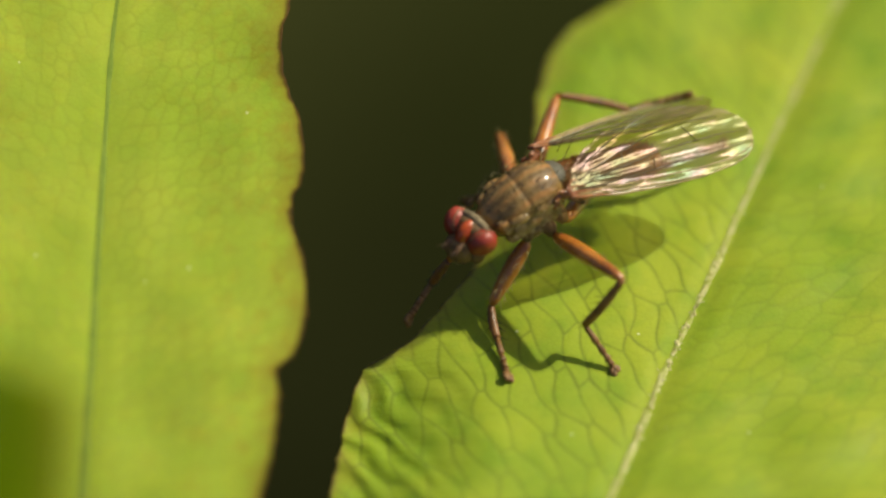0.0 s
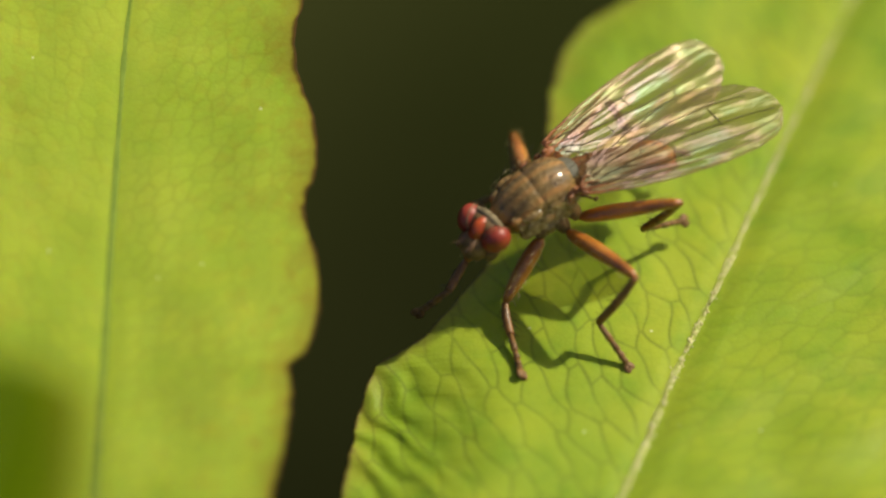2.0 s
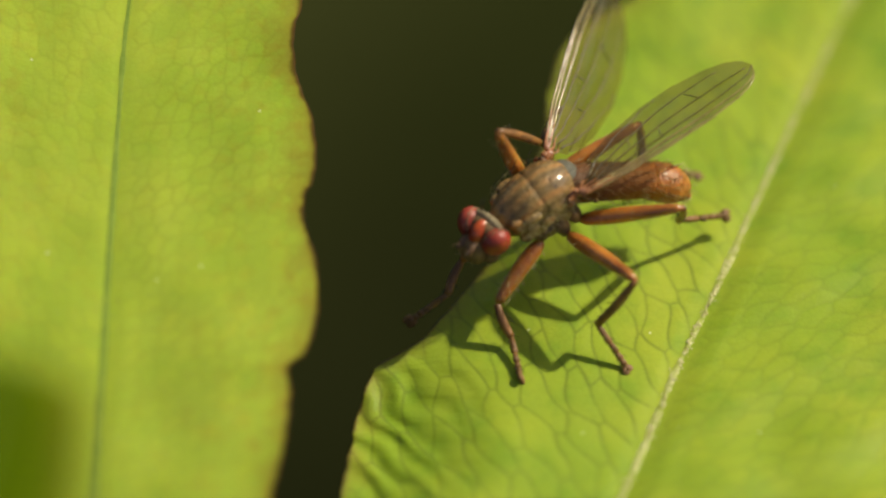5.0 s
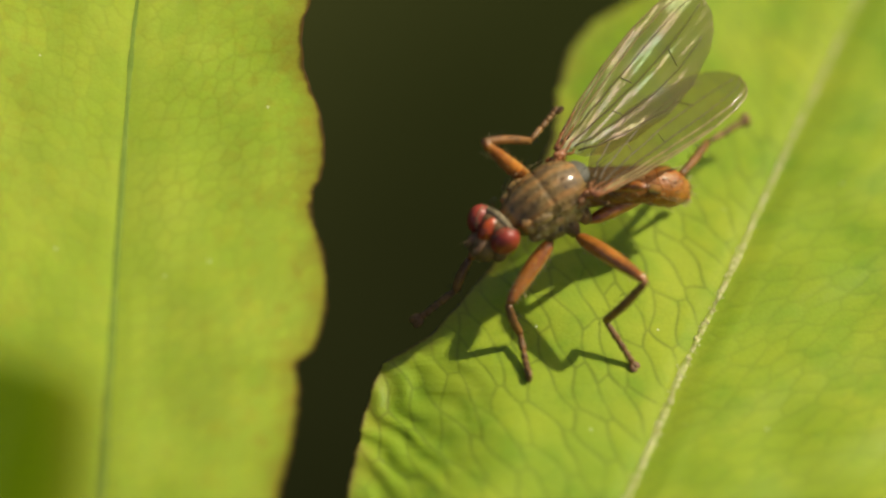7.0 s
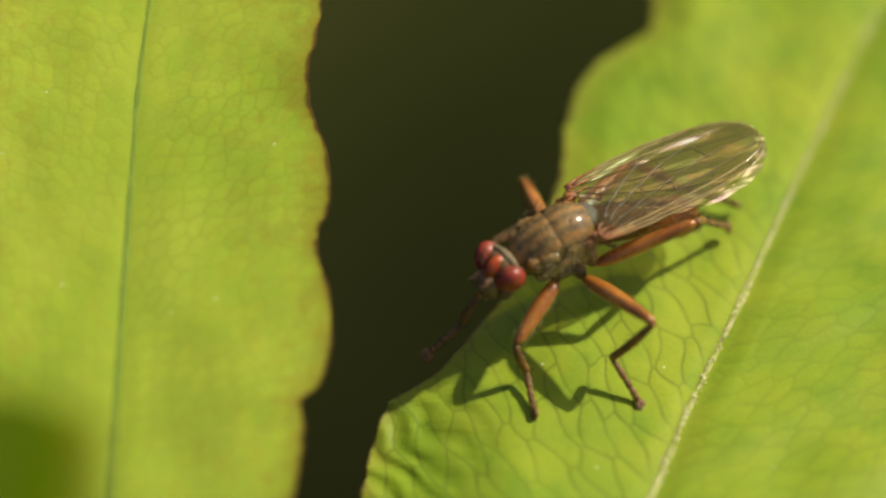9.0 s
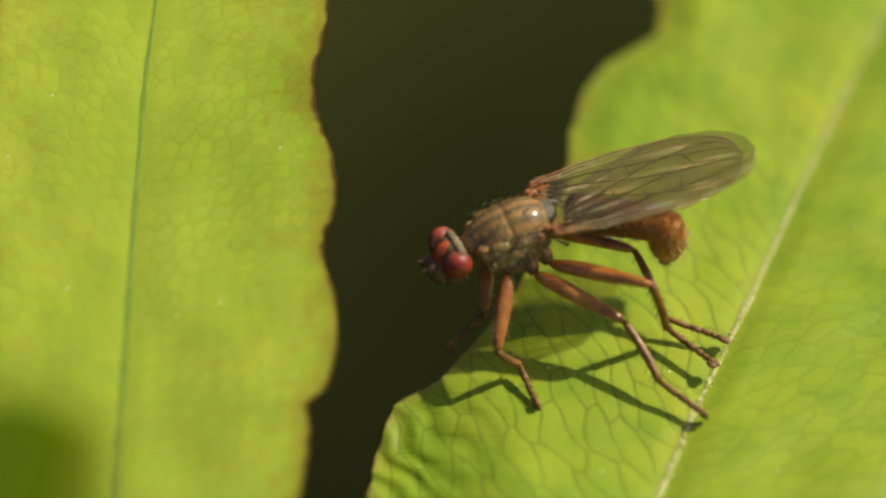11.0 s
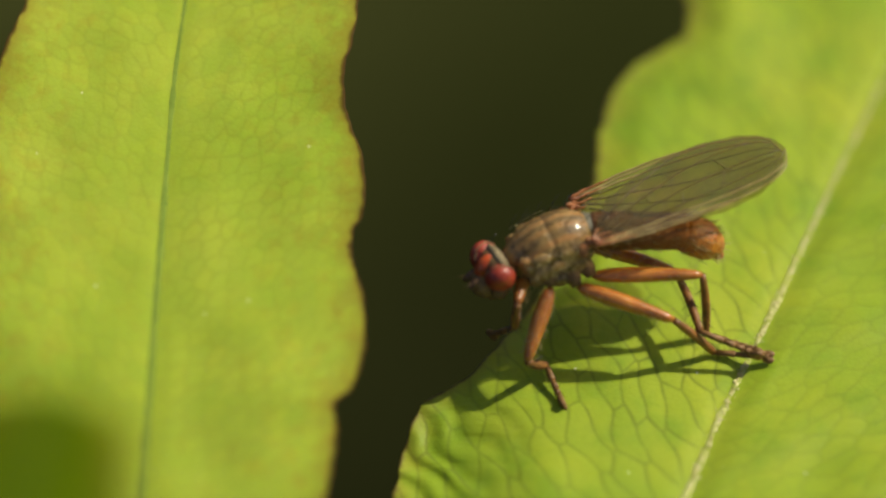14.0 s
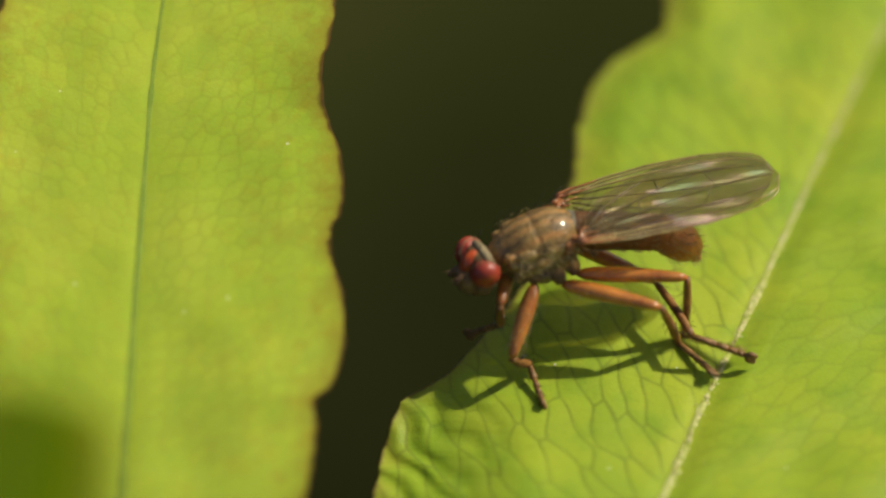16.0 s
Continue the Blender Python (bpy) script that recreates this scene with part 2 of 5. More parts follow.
def abdomen_material():
    m, nt, b = material("amber_abdomen")
    vec = local(nt, 1.0)
    sep = nt.nodes.new("ShaderNodeSeparateXYZ")
    nt.links.new(vec, sep.inputs[0])
    along = maths(nt, "ADD", maths(nt, "MULTIPLY", sep.outputs[0], -0.3), maths(nt, "MULTIPLY", noise_of(nt, vec, 2.2), 0.25))
    col = ramp(nt, along, [(0.15, (0.10, 0.042, 0.012)), (0.55, (0.18, 0.066, 0.014)), (0.85, (0.27, 0.092, 0.015)), (1.0, (0.40, 0.130, 0.015))])
    nt.links.new(col, b.inputs["Base Color"])
    b.inputs["Roughness"].default_value = 0.5
    b.inputs["Specular IOR Level"].default_value = 0.3
    bump(nt, b, noise_of(nt, vec, 6.0, 4.0, 0.65), 0.00006)
    return m


def wing_material():
    """Clear, faintly amber film, pleated along its length, with a thin-film sheen that changes from cell to cell."""
    m, nt, b = material("wing_film")
    vec = local(nt, 1.0)
    streaks = noise_of(nt, local(nt, (0.22, 1.5, 1.0)), 1.3, 2.0, 0.5)
    relief = maths(nt, "ADD", streaks, maths(nt, "MULTIPLY", noise_of(nt, local(nt, (3.0, 3.0, 1.0)), 1.6, 2.0), 0.10))
    lengthways = nt.nodes.new("ShaderNodeVectorTransform")
    lengthways.vector_type, lengthways.convert_from, lengthways.convert_to = "VECTOR", "OBJECT", "WORLD"
    lengthways.inputs[0].default_value = (1, 0, 0)
    sheen = nt.nodes.new("ShaderNodeBsdfPrincipled")
    for q in (b, sheen):
        q.inputs["Base Color"].default_value = (0.10, 0.072, 0.022, 1)
        q.inputs["Roughness"].default_value = 0.41
        q.inputs["IOR"].default_value = 2.9
        q.inputs["Anisotropic"].default_value = 0.98
        q.inputs["Specular Tint"].default_value = (1.0, 0.93, 0.76, 1)
        nt.links.new(lengthways.outputs[0], q.inputs["Tangent"])
        bump(nt, q, relief, 0.00009)
    thick = maths(nt, "MULTIPLY_ADD", noise_of(nt, local(nt, (0.6, 1.2, 1.0)), 0.75, 2.0), 520.0, 190.0)
    nt.links.new(thick, sheen.inputs["Thin Film Thickness"])
    sheen.inputs["Thin Film IOR"].default_value = 1.5
    gloss = nt.nodes.new("ShaderNodeMixShader")
    gloss.inputs[0].default_value = 0.32
    nt.links.new(b.outputs[0], gloss.inputs[1])
    nt.links.new(sheen.outputs[0], gloss.inputs[2])
    clear = node(nt, "BsdfTransparent", Color=(0.92, 0.83, 0.52, 1))
    both = nt.nodes.new("ShaderNodeMixShader")
    both.inputs[0].default_value = 0.46
    nt.links.new(clear.outputs[0], both.inputs[1])
    nt.links.new(gloss.outputs[0], both.inputs[2])
    nt.links.new(both.outputs[0], nt.nodes["Material Output"].inputs["Surface"])
    return m


AMBER = rough_material("amber_tip", (0.27, 0.080, 0.009), (0.56, 0.205, 0.021), 1.3, 0.42, 0.00004, 0.0, 0.1)
AMBER.node_tree.nodes["Principled BSDF"].inputs["Subsurface Weight"].default_value = 0.4
AMBER.node_tree.nodes["Principled BSDF"].inputs["Subsurface Radius"].default_value = (1.0, 0.4, 0.1)
AMBER.node_tree.nodes["Principled BSDF"].inputs["Subsurface Scale"].default_value = 0.00015
THORAX, ABDOMEN, FILM = thorax_material(), abdomen_material(), wing_material()


# ---------------------------------------------------------------- mesh tools (all in millimetres)
def part(name, bm, mat, parent, label="", smooth=True):
    data = bpy.data.meshes.new(name)
    bmesh.ops.recalc_face_normals(bm, faces=bm.faces)
    bmesh.ops.scale(bm, vec=(MM, MM, MM), verts=bm.verts)
    bm.to_mesh(data)
    bm.free()
    data.materials.append(mat)
    for p in data.polygons:
        p.use_smooth = smooth
    ob = new(name, data)
    ob.parent = parent
    if label:
        ob["label"] = label
    return ob


def ball(bm, centre, radii, turn=None, u=24, v=16):
    m = Matrix.Translation(centre) @ (turn or Matrix()) @ Matrix.Diagonal((*radii, 1))
    return bmesh.ops.create_uvsphere(bm, u_segments=u, v_segments=v, radius=1, matrix=m)["verts"]


def rings(bm, loops, close=True):
    """Skin a list of vertex loops given as points; caps both ends."""
    made = [[bm.verts.new(p) for p in loop] for loop in loops]
    n = len(made[0])
    for a, b in zip(made, made[1:]):
        for i in range(n):
            bm.faces.new((a[i], a[(i + 1) % n], b[(i + 1) % n], b[i]))
    if close:
        bm.faces.new(made[0][::-1])
        bm.faces.new(made[-1])


def tube(bm, points, radii, n=10, flat=1.0):
    points = [Vector(p) for p in points]
    loops = []
    for i, p in enumerate(points):
        d = (points[min(i + 1, len(points) - 1)] - points[max(i - 1, 0)]).normalized()
        ref = Vector((0, 0, 1)) if abs(d.z) < 0.95 else Vector((0, 1, 0))
        a = d.cross(ref).normalized()
        b = a.cross(d)
        loops.append([p + (a * math.cos(w) + b * math.sin(w) * flat) * radii[i]
                      for w in (2 * math.pi * k / n for k in range(n))])
    rings(bm, loops)


def hair(bm, root, tip, r):
    root, tip = Vector(root), Vector(tip)
    mid = root.lerp(tip, 0.55) + Vector((0, 0, 0.04)) * (tip - root).length
    tube(bm, [root, mid, tip], [r, r * 0.7, r * 0.12], 4)


def body_loops(stations, n=36):
    """Loops round the long axis: x, height of the middle, half width, half height above, half height below."""
    loops = []
    for x, zc, ry, up, down in stations:
        loop = []
        for k in range(n):
            w = 2 * math.pi * k / n
            c, s = math.cos(w), math.sin(w)
            loop.append((x, ry * c, zc + (up if s > 0 else down) * s))
        loops.append(loop)
    return loops


def spline(points, count):
    """A smooth curve through a few points (Catmull-Rom), with count steps for each span."""
    pts = [Vector(p) for p in points]
    out = []
    for i in range(len(pts) - 1):
        p0, p1, p2, p3 = pts[max(i - 1, 0)], pts[i], pts[i + 1], pts[min(i + 2, len(pts) - 1)]
        for k in range(count):
            t = k / count
            out.append(0.5 * (2 * p1 + (p2 - p0) * t + (2 * p0 - 5 * p1 + 4 * p2 - p3) * t * t
                              + (3 * p1 - p0 - 3 * p2 + p3) * t ** 3))
    out.append(pts[-1])
    return out


def at_height(line, y):
    """The x of a curve at y; the curve's y falls along it."""
    for a, b in zip(line, line[1:]):
        if (a.y - y) * (b.y - y) <= 0 and a.y != b.y:
            return a.x + (b.x - a.x) * (y - a.y) / (b.y - a.y)
    return line[0].x if y > line[0].y else line[-1].x


def smooth(x):
    x = min(max(x, 0.0), 1.0)
    return x * x * (3 - 2 * x)


def cell_net(a, b, size, seed):
    """Long staggered cells: how far each point lies from the nearest vein between cells, and a value of its own for each cell."""
    la, lb = size
    pitch = 0.68
    a, b = a / la + 0.16 * np.sin(1.7 * b / lb * 0.35 + seed) + 0.08 * np.sin(b * 2.9 + a * 1.1), b / lb + 0.22 * np.sin(a * 1.3 + seed * 2.0) + 0.10 * np.sin(a * 3.7 - b * 0.9)

    def chance(i, j, k):
        v = np.sin(i * 127.1 + j * 311.7 + k * 74.7 + seed * 13.3) * 43758.5453
        return v - np.floor(v)

    j0 = np.floor(b)
    near, na, nb, own = np.full(a.shape, 9.0), np.zeros(a.shape), np.zeros(a.shape), np.zeros(a.shape)
    seeds = []
    for dj in (-1, 0, 1):
        j = j0 + dj
        shift = 0.5 * np.mod(j, 2)
        i0 = np.floor(a - shift)
        for di in (-1, 0, 1):
            i = i0 + di
            pa = i + shift + 0.5 + 0.50 * (chance(i, j, 1) - 0.5) - a
            pb = (j + 0.5 + 0.46 * (chance(i, j, 2) - 0.5) - b) * pitch
            d = pa * pa + pb * pb
            closer = d < near
            near, na, nb = np.where(closer, d, near), np.where(closer, pa, na), np.where(closer, pb, nb)
            own = np.where(closer, chance(i, j, 3), own)
            seeds.append((pa, pb))
    gap = np.full(a.shape, 9.0)
    for pa, pb in seeds:
        ra, rb = pa - na, pb - nb
        length = np.sqrt(ra * ra + rb * rb)
        away = length > 1e-6
        length = np.where(away, length, 1.0)
        ra, rb = np.where(away, ra / length, 1.0), rb / length
        d = ((pa + na) * ra + (pb + nb) * rb) / 2 / np.sqrt((ra / la) ** 2 + (rb * pitch / lb) ** 2)
        gap = np.where(away & (d < gap), d, gap)
    return np.maximum(gap, 0), own


def blade(name, rib, west, east, shape, mat, place, vein_angle, cells, thickness=0.13, rows=220, cols=90, ragged=0.07, lean=0.0,
          finer=1, line=(0.04, 0.04), puff=(0.02, 0.02), strong=(1.0, 1.0)):
    """A leaf blade between two margin curves. rib, west, east: curves in the blade's own plane, from tip to base.
    shape(x, y, across, ribx): its relief. place: the pose of its plane, in millimetres. The pairs hold for its west and
    east half: direction and size of the cells, width and strength of the veins, how far the cells bulge."""
    top = min(west[0].y, east[0].y)
    low = max(west[-1].y, east[-1].y)
    grid = np.zeros((rows + 1, cols + 1, 6))
    for i in range(rows + 1):
        y = top + (low - top) * i / rows
        xr, xw, xe = at_height(rib, y), at_height(west, y), at_height(east, y)
        xw += ragged * (noise.noise((xw * 2.2, y * 2.2, 1.0)) + 0.5 * noise.noise((xw * 6, y * 6, 4.0)))
        xe += ragged * (noise.noise((xe * 2.2, y * 2.2, 2.0)) + 0.5 * noise.noise((xe * 6, y * 6, 5.0)))
        for j in range(cols + 1):
            v = 2 * j / cols - 1
            v = math.copysign(abs(v) ** 0.9, v)
            x = xr + (xr - xw) * v if v < 0 else xr + (xe - xr) * v
            half = (xr - xw) if v < 0 else (xe - xr)
            grid[i, j] = x, y, shape(x, y, v, xr), v, min((1 - abs(v)) * half, 9.0), abs(v) * half
    if finer > 1:
        for axis in (0, 1):
            n = grid.shape[axis]
            at = np.linspace(0, n - 1, (n - 1) * finer + 1)
            k = np.minimum(at.astype(int), n - 2)
            f = (at - k).reshape((-1, 1, 1) if axis == 0 else (1, -1, 1))
            grid = np.take(grid, k, axis) * (1 - f) + np.take(grid, k + 1, axis) * f
    x, y, z, v, margin, from_rib = (grid[..., k] for k in range(6))
    vein, cell = np.zeros(x.shape), np.zeros(x.shape)
    for side in (0, 1):
        angle = radians(vein_angle[1] if side else 180 - vein_angle[0])
        c, s = math.cos(angle), math.sin(angle)
        gap, own = cell_net(x * c + y * s, y * c - x * s, cells[side], 3.0 + 4.0 * side)
        here = (v >= 0) if side else (v < 0)
        calm = np.clip(from_rib / 0.5, 0, 1)
        vein = np.where(here, np.exp(-(gap / line[side]) ** 2) * strong[side] * calm, vein)
        cell = np.where(here, own, cell)
        z = z + np.where(here, puff[side] * (1 - np.exp(-(gap / 0.13) ** 2)) * (0.6 + 0.8 * own) * calm, 0.0)
    n, w = x.shape
    verts = np.stack((x, y - lean * z, z), -1).reshape(-1, 3)
    m = np.array(place)
    verts = (verts @ m[:3, :3].T + m[:3, 3]) * MM
    k = (np.arange(n - 1)[:, None] * w + np.arange(w - 1)[None, :]).ravel()
    faces = np.stack((k, k + w, k + w + 1, k + 1), -1)
    data = bpy.data.meshes.new(name)
    data.vertices.add(len(verts))
    data.vertices.foreach_set("co", verts.ravel())
    data.loops.add(faces.size)
    data.loops.foreach_set("vertex_index", faces.ravel().astype(np.int32))
    data.polygons.add(len(faces))
    data.polygons.foreach_set("loop_start", np.arange(0, faces.size, 4, dtype=np.int32))
    data.polygons.foreach_set("use_smooth", np.ones(len(faces), dtype=bool))
    data.update(calc_edges=True)
    for key, values in (("margin", margin), ("vein", vein), ("cell", cell)):
        data.attributes.new(key, "FLOAT", "POINT").data.foreach_set("value", values.ravel().astype(np.float32))
    data.materials.append(mat)
    if data.polygons[0].normal.z < 0:
        data.flip_normals()
    ob = new(name, data)
    solid = ob.modifiers.new("thickness", "SOLIDIFY")
    solid.thickness, solid.offset = thickness * MM, -1
    return ob


def rib_mesh(line, shape, place, width, height, lumps, seed):
    """A raised midrib that tapers towards the tip, with a crusty, lumpy back."""
    bm = bmesh.new()
    loops = []
    n = len(line)
    for i, p in enumerate(line):
        d = (line[min(i + 1, n - 1)] - line[max(i - 1, 0)]).normalized()
        side = Vector((-d.y, d.x, 0))
        grow = 0.5 + 0.5 * i / n
        lump = 1 + lumps * noise.noise((p.x * 3.1, p.y * 3.1, seed)) + 0.6 * lumps * noise.noise((p.x * 9, p.y * 9, seed))
        loop = []
        for k in range(9):
            w = math.pi * k / 8
            o = side * math.cos(w) * width * grow * lump
            z = shape(p.x + o.x, p.y, 0.0, p.x)
            loop.append(Matrix(place) @ Vector((p.x + o.x, p.y + o.y, z - 0.008 + math.sin(w) * height * grow * lump)))
        loops.append(loop)
    rings(bm, loops)
    return bm


# ---------------------------------------------------------------- ground far below the leaves
def build_ground():
    bm = bmesh.new()
    n = 64
    verts = []
    for i in range(n + 1):
        for j in range(n + 1):
            u, v = 2 * i / n - 1, 2 * j / n - 1
            x, y = math.copysign(abs(u) ** 4, u) * 300000 + u * 600, math.copysign(abs(v) ** 4, v) * 300000 + v * 600
            z = -330 + 14 * noise.noise((x * 0.02, y * 0.02, 0)) + 6 * noise.noise((x * 0.06, y * 0.06, 3))
            verts.append(bm.verts.new((x, y, z)))
    for i in range(n):
        for j in range(n):
            a = i * (n + 1) + j
            bm.faces.new((verts[a], verts[a + n + 1], verts[a + n + 2], verts[a + 1]))
    tagged(part("ground", bm, SOIL, None), "soil far below the leaves, its shade put into the colour", "ground", kind="structure")


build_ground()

# ---------------------------------------------------------------- the leaf that the fly stands on
FLAT = Matrix()


def right_shape(x, y, v, ribx):
    z = 0.0
    if v < 0:
        z -= 1.0 * smooth((-v - 0.42) / 0.58) ** 1.2 * smooth((-1.0 - y) / 5.0)
        z -= 0.30 * smooth((-v - 0.80) / 0.2) * smooth((y + 4) / 3)
        ridge = math.sin((x * 0.74 + y * 0.67 + 0.5 * noise.noise((x * 0.8, y * 0.8, 3))) * 7.5)
        z += 0.042 * ridge * smooth((-v - 0.5) / 0.4) * smooth((-3.2 - y) / 2.0)
    else:
        z += 0.25 * math.sin(v * 2.0) + 0.11 * smooth((x - ribx) / 0.9)
        z += 0.05 * math.sin((y - 0.45 * x) * 2.1 + noise.noise((x * 0.4, y * 0.4, 5))) * smooth(v * 4)
    z -= 0.05 * math.exp(-((x - ribx) / 0.4) ** 2)
    z += 0.10 * noise.noise((x * 0.5, y * 0.5, 7)) * smooth(abs(v) * 3)
    return z


R_RIB = spline([(16.5, 21.0, 0), (13.34, 13.17, 0), (11.75, 9.19, 0), (9.6, 3.89, 0), (7.51, -1.43, 0), (6.36, -4.19, 0),
                (5.66, -6.19, 0), (4.79, -8.46, 0), (4.17, -10.07, 0), (2.2, -15.0, 0)], 8)
R_WEST = spline([(16.2, 21.0, 0), (9.0, 18.0, 0), (5.46, 13.17, 0), (5.77, 10.64, 0), (5.69, 9.6, 0), (5.12, 9.02, 0), (4.15, 8.22, 0),
                 (3.49, 7.04, 0), (3.15, 5.35, 0), (2.99, 3.68, 0), (2.25, 1.43, 0), (1.31, -0.58, 0), (0.32, -2.06, 0),
                 (-0.36, -3.03, 0), (-1.41, -3.81, 0), (-1.74, -4.29, 0), (-2.07, -5.62, 0), (-2.39, -7.5, 0),
                 (-2.53, -8.61, 0), (-2.32, -9.89, 0), (-0.8, -12.8, 0), (2.0, -15.0, 0)], 8)
R_EAST = spline([(16.8, 21.0, 0), (19.5, 17.5, 0), (20.5, 13.0, 0), (19.5, 9.0, 0), (18.6, 4.0, 0), (17.0, -1.0, 0), (15.0, -5.5, 0),
                 (12.2, -9.5, 0), (8.0, -13.0, 0), (2.4, -15.0, 0)], 8)
leaf_r = blade("leaf", R_RIB, R_WEST, R_EAST, right_shape, LEAF_RIGHT, FLAT, (69, 30), ((2.25, 0.55), (1.25, 0.43)), rows=240, cols=120, lean=0.84,
               finer=3, line=(0.040, 0.055), puff=(0.0055, 0.0080), strong=(1.0, 0.36))
tagged(leaf_r, "sunlit yellow-green leaf with a pale crusty midrib and browned margin", "leaf", "leaves of the plant")
part("midrib", rib_mesh(R_RIB[2:-2], right_shape, FLAT, 0.125, 0.045, 0.8, 2.0), RIB_PALE, leaf_r, "pale crusty midrib")


def build_crust():
    """Fine pale scales that sit along the back of the midrib."""
    rng = random.Random(12)
    bm = bmesh.new()
    for _ in range(650):
        y = rng.uniform(-10.0, 9.5)
        w = 0.13 * (0.5 + 0.5 * (10 - y) / 20)
        x = at_height(R_RIB, y) + rng.gauss(0, 0.6) * w
        r = rng.uniform(0.008, 0.028)
        z = right_shape(x, y, 0.0, x) + rng.uniform(0.01, 0.035)
        dx, dy = rng.uniform(-0.8, 0.8) * r, rng.uniform(0.8, 1.8) * r
        tube(bm, [(x - dx, y - dy, z), (x - 0.4 * dx, y - 0.4 * dy, z + 0.2 * r), (x + 0.5 * dx, y + 0.4 * dy, z + 0.3 * r), (x + dx, y + dy, z)],
             [0.3 * r, r, 0.8 * r, 0.3 * r], 6)
    part("crust", bm, CRUST, leaf_r, "pale yellow crust on the midrib")


build_crust()

# ---------------------------------------------------------------- the neighbouring leaf
L_PLACE = Matrix(((1, 0, 0, -8.665), (0, 0.965, -0.2624, -2.7), (0, 0.2624, 0.965, 3.217), (0, 0, 0, 1)))


def left_shape(x, y, v, ribx):
    z = 0.10 * abs(v) + 0.05 * v * v
    z += 0.12 * noise.noise((x * 0.5, y * 0.5, 17)) * smooth(abs(v) * 3)
    z -= 0.03 * math.exp(-((x - ribx) / 0.25) ** 2)
    return z


L_RIB = spline([(1.5, 18, 0), (0.95, 12.5, 0), (0.69, 9.74, 0), (0.45, 7.35, 0), (0.31, 5.32, 0), (0.15, 1, 0), (0.09, -0.64, 0), (0.02,
                -3.23, 0), (-0.03, -5.15, 0), (-0.09, -7.08, 0), (-0.2, -12, 0)], 8)
L_EAST = spline([(1.6, 18, 0), (4.3, 14.5, 0), (5.15, 11.7, 0), (5.24, 9.74, 0), (5.21, 8.37, 0), (5.14, 7.35, 0), (4.97, 6.76, 0), (4.9,
                5.83, 0), (5.08, 4.82, 0), (5.38, 3.98, 0), (5.54, 2.73, 0), (5.4, 1.99, 0), (5.22, 1.49, 0), (5.26, 0.67, 0), (5.49,
                0.02, 0), (5.6, -0.96, 0), (5.58, -1.94, 0), (5.3, -2.91, 0), (4.86, -3.32, 0), (4.94, -4.03, 0), (4.84, -5.15, 0),
                (4.54, -6.57, 0), (4.12, -7.83, 0), (2.6, -10.4, 0), (0, -12, 0)], 8)
L_WEST = spline([(1.4, 18, 0), (-1.5, 15, 0), (-3, 11.8, 0), (-3.7, 9.74, 0), (-3.74, 8.46, 0), (-4.22, 7.01, 0), (-4.7, 4.8, 0), (-4.9,
                2, 0), (-5, -1, 0), (-4.8, -4, 0), (-4.3, -6.8, 0), (-2.9, -10.1, 0), (-0.4, -12, 0)], 8)
leaf_l = blade("leaf", L_RIB, L_WEST, L_EAST, left_shape, LEAF_LEFT, L_PLACE, (55, 50), ((0.80, 0.36), (0.74, 0.34)), thickness=0.05, rows=200, cols=100,
               finer=3, line=(0.045, 0.045), puff=(0.0024, 0.0028), strong=(0.36, 0.46))
tagged(leaf_l, "pale yellow-green leaf with scalloped reddish-brown margin", "leaf", "leaves of the plant")
part("midrib", rib_mesh(L_RIB[2:-2], left_shape, L_PLACE, 0.13, 0.026, 0.35, 5.0), RIB_GREEN, leaf_l, "thin grey-green midrib")

# ---------------------------------------------------------------- blurred leaf close to the lens
F_TURN = Matrix.Translation((-9.78, -20.2, 15.4)) @ Euler((radians(28), radians(6), radians(-8))).to_matrix().to_4x4()


def front_shape(x, y, v, ribx):
    return -0.5 * v * v + 0.15 * abs(v)


F_RIB = spline([(-0.4, 3.3, 0), (-0.6, 1.0, 0), (-0.7, -3.0, 0), (-0.5, -8.0, 0)], 8)
F_WEST = spline([(-0.8, 3.3, 0), (-2.2, 2.4, 0), (-2.9, -1.0, 0), (-2.7, -4.0, 0), (-0.6, -8.0, 0)], 8)
F_EAST = spline([(0.0, 3.3, 0), (1.45, 2.9, 0), (1.75, 1.0, 0), (2.2, -2.0, 0), (1.8, -5.0, 0), (-0.4, -8.0, 0)], 8)
leaf_f = blade("leaf", F_RIB, F_WEST, F_EAST, front_shape, LEAF_FRONT, F_TURN, (50, 50), ((1.2, 0.6), (1.2, 0.6)), rows=60, cols=40)
tagged(leaf_f, "small deep green leaf close before the lens", "leaf", "leaves of the plant")
part("midrib", rib_mesh(F_RIB[1:-1], front_shape, F_TURN, 0.08, 0.06, 0.1, 9.0), RIB_GREEN, leaf_f)


# ---------------------------------------------------------------- the fly (x forward, y to its left, z up; millimetres)
SIZE = 0.95


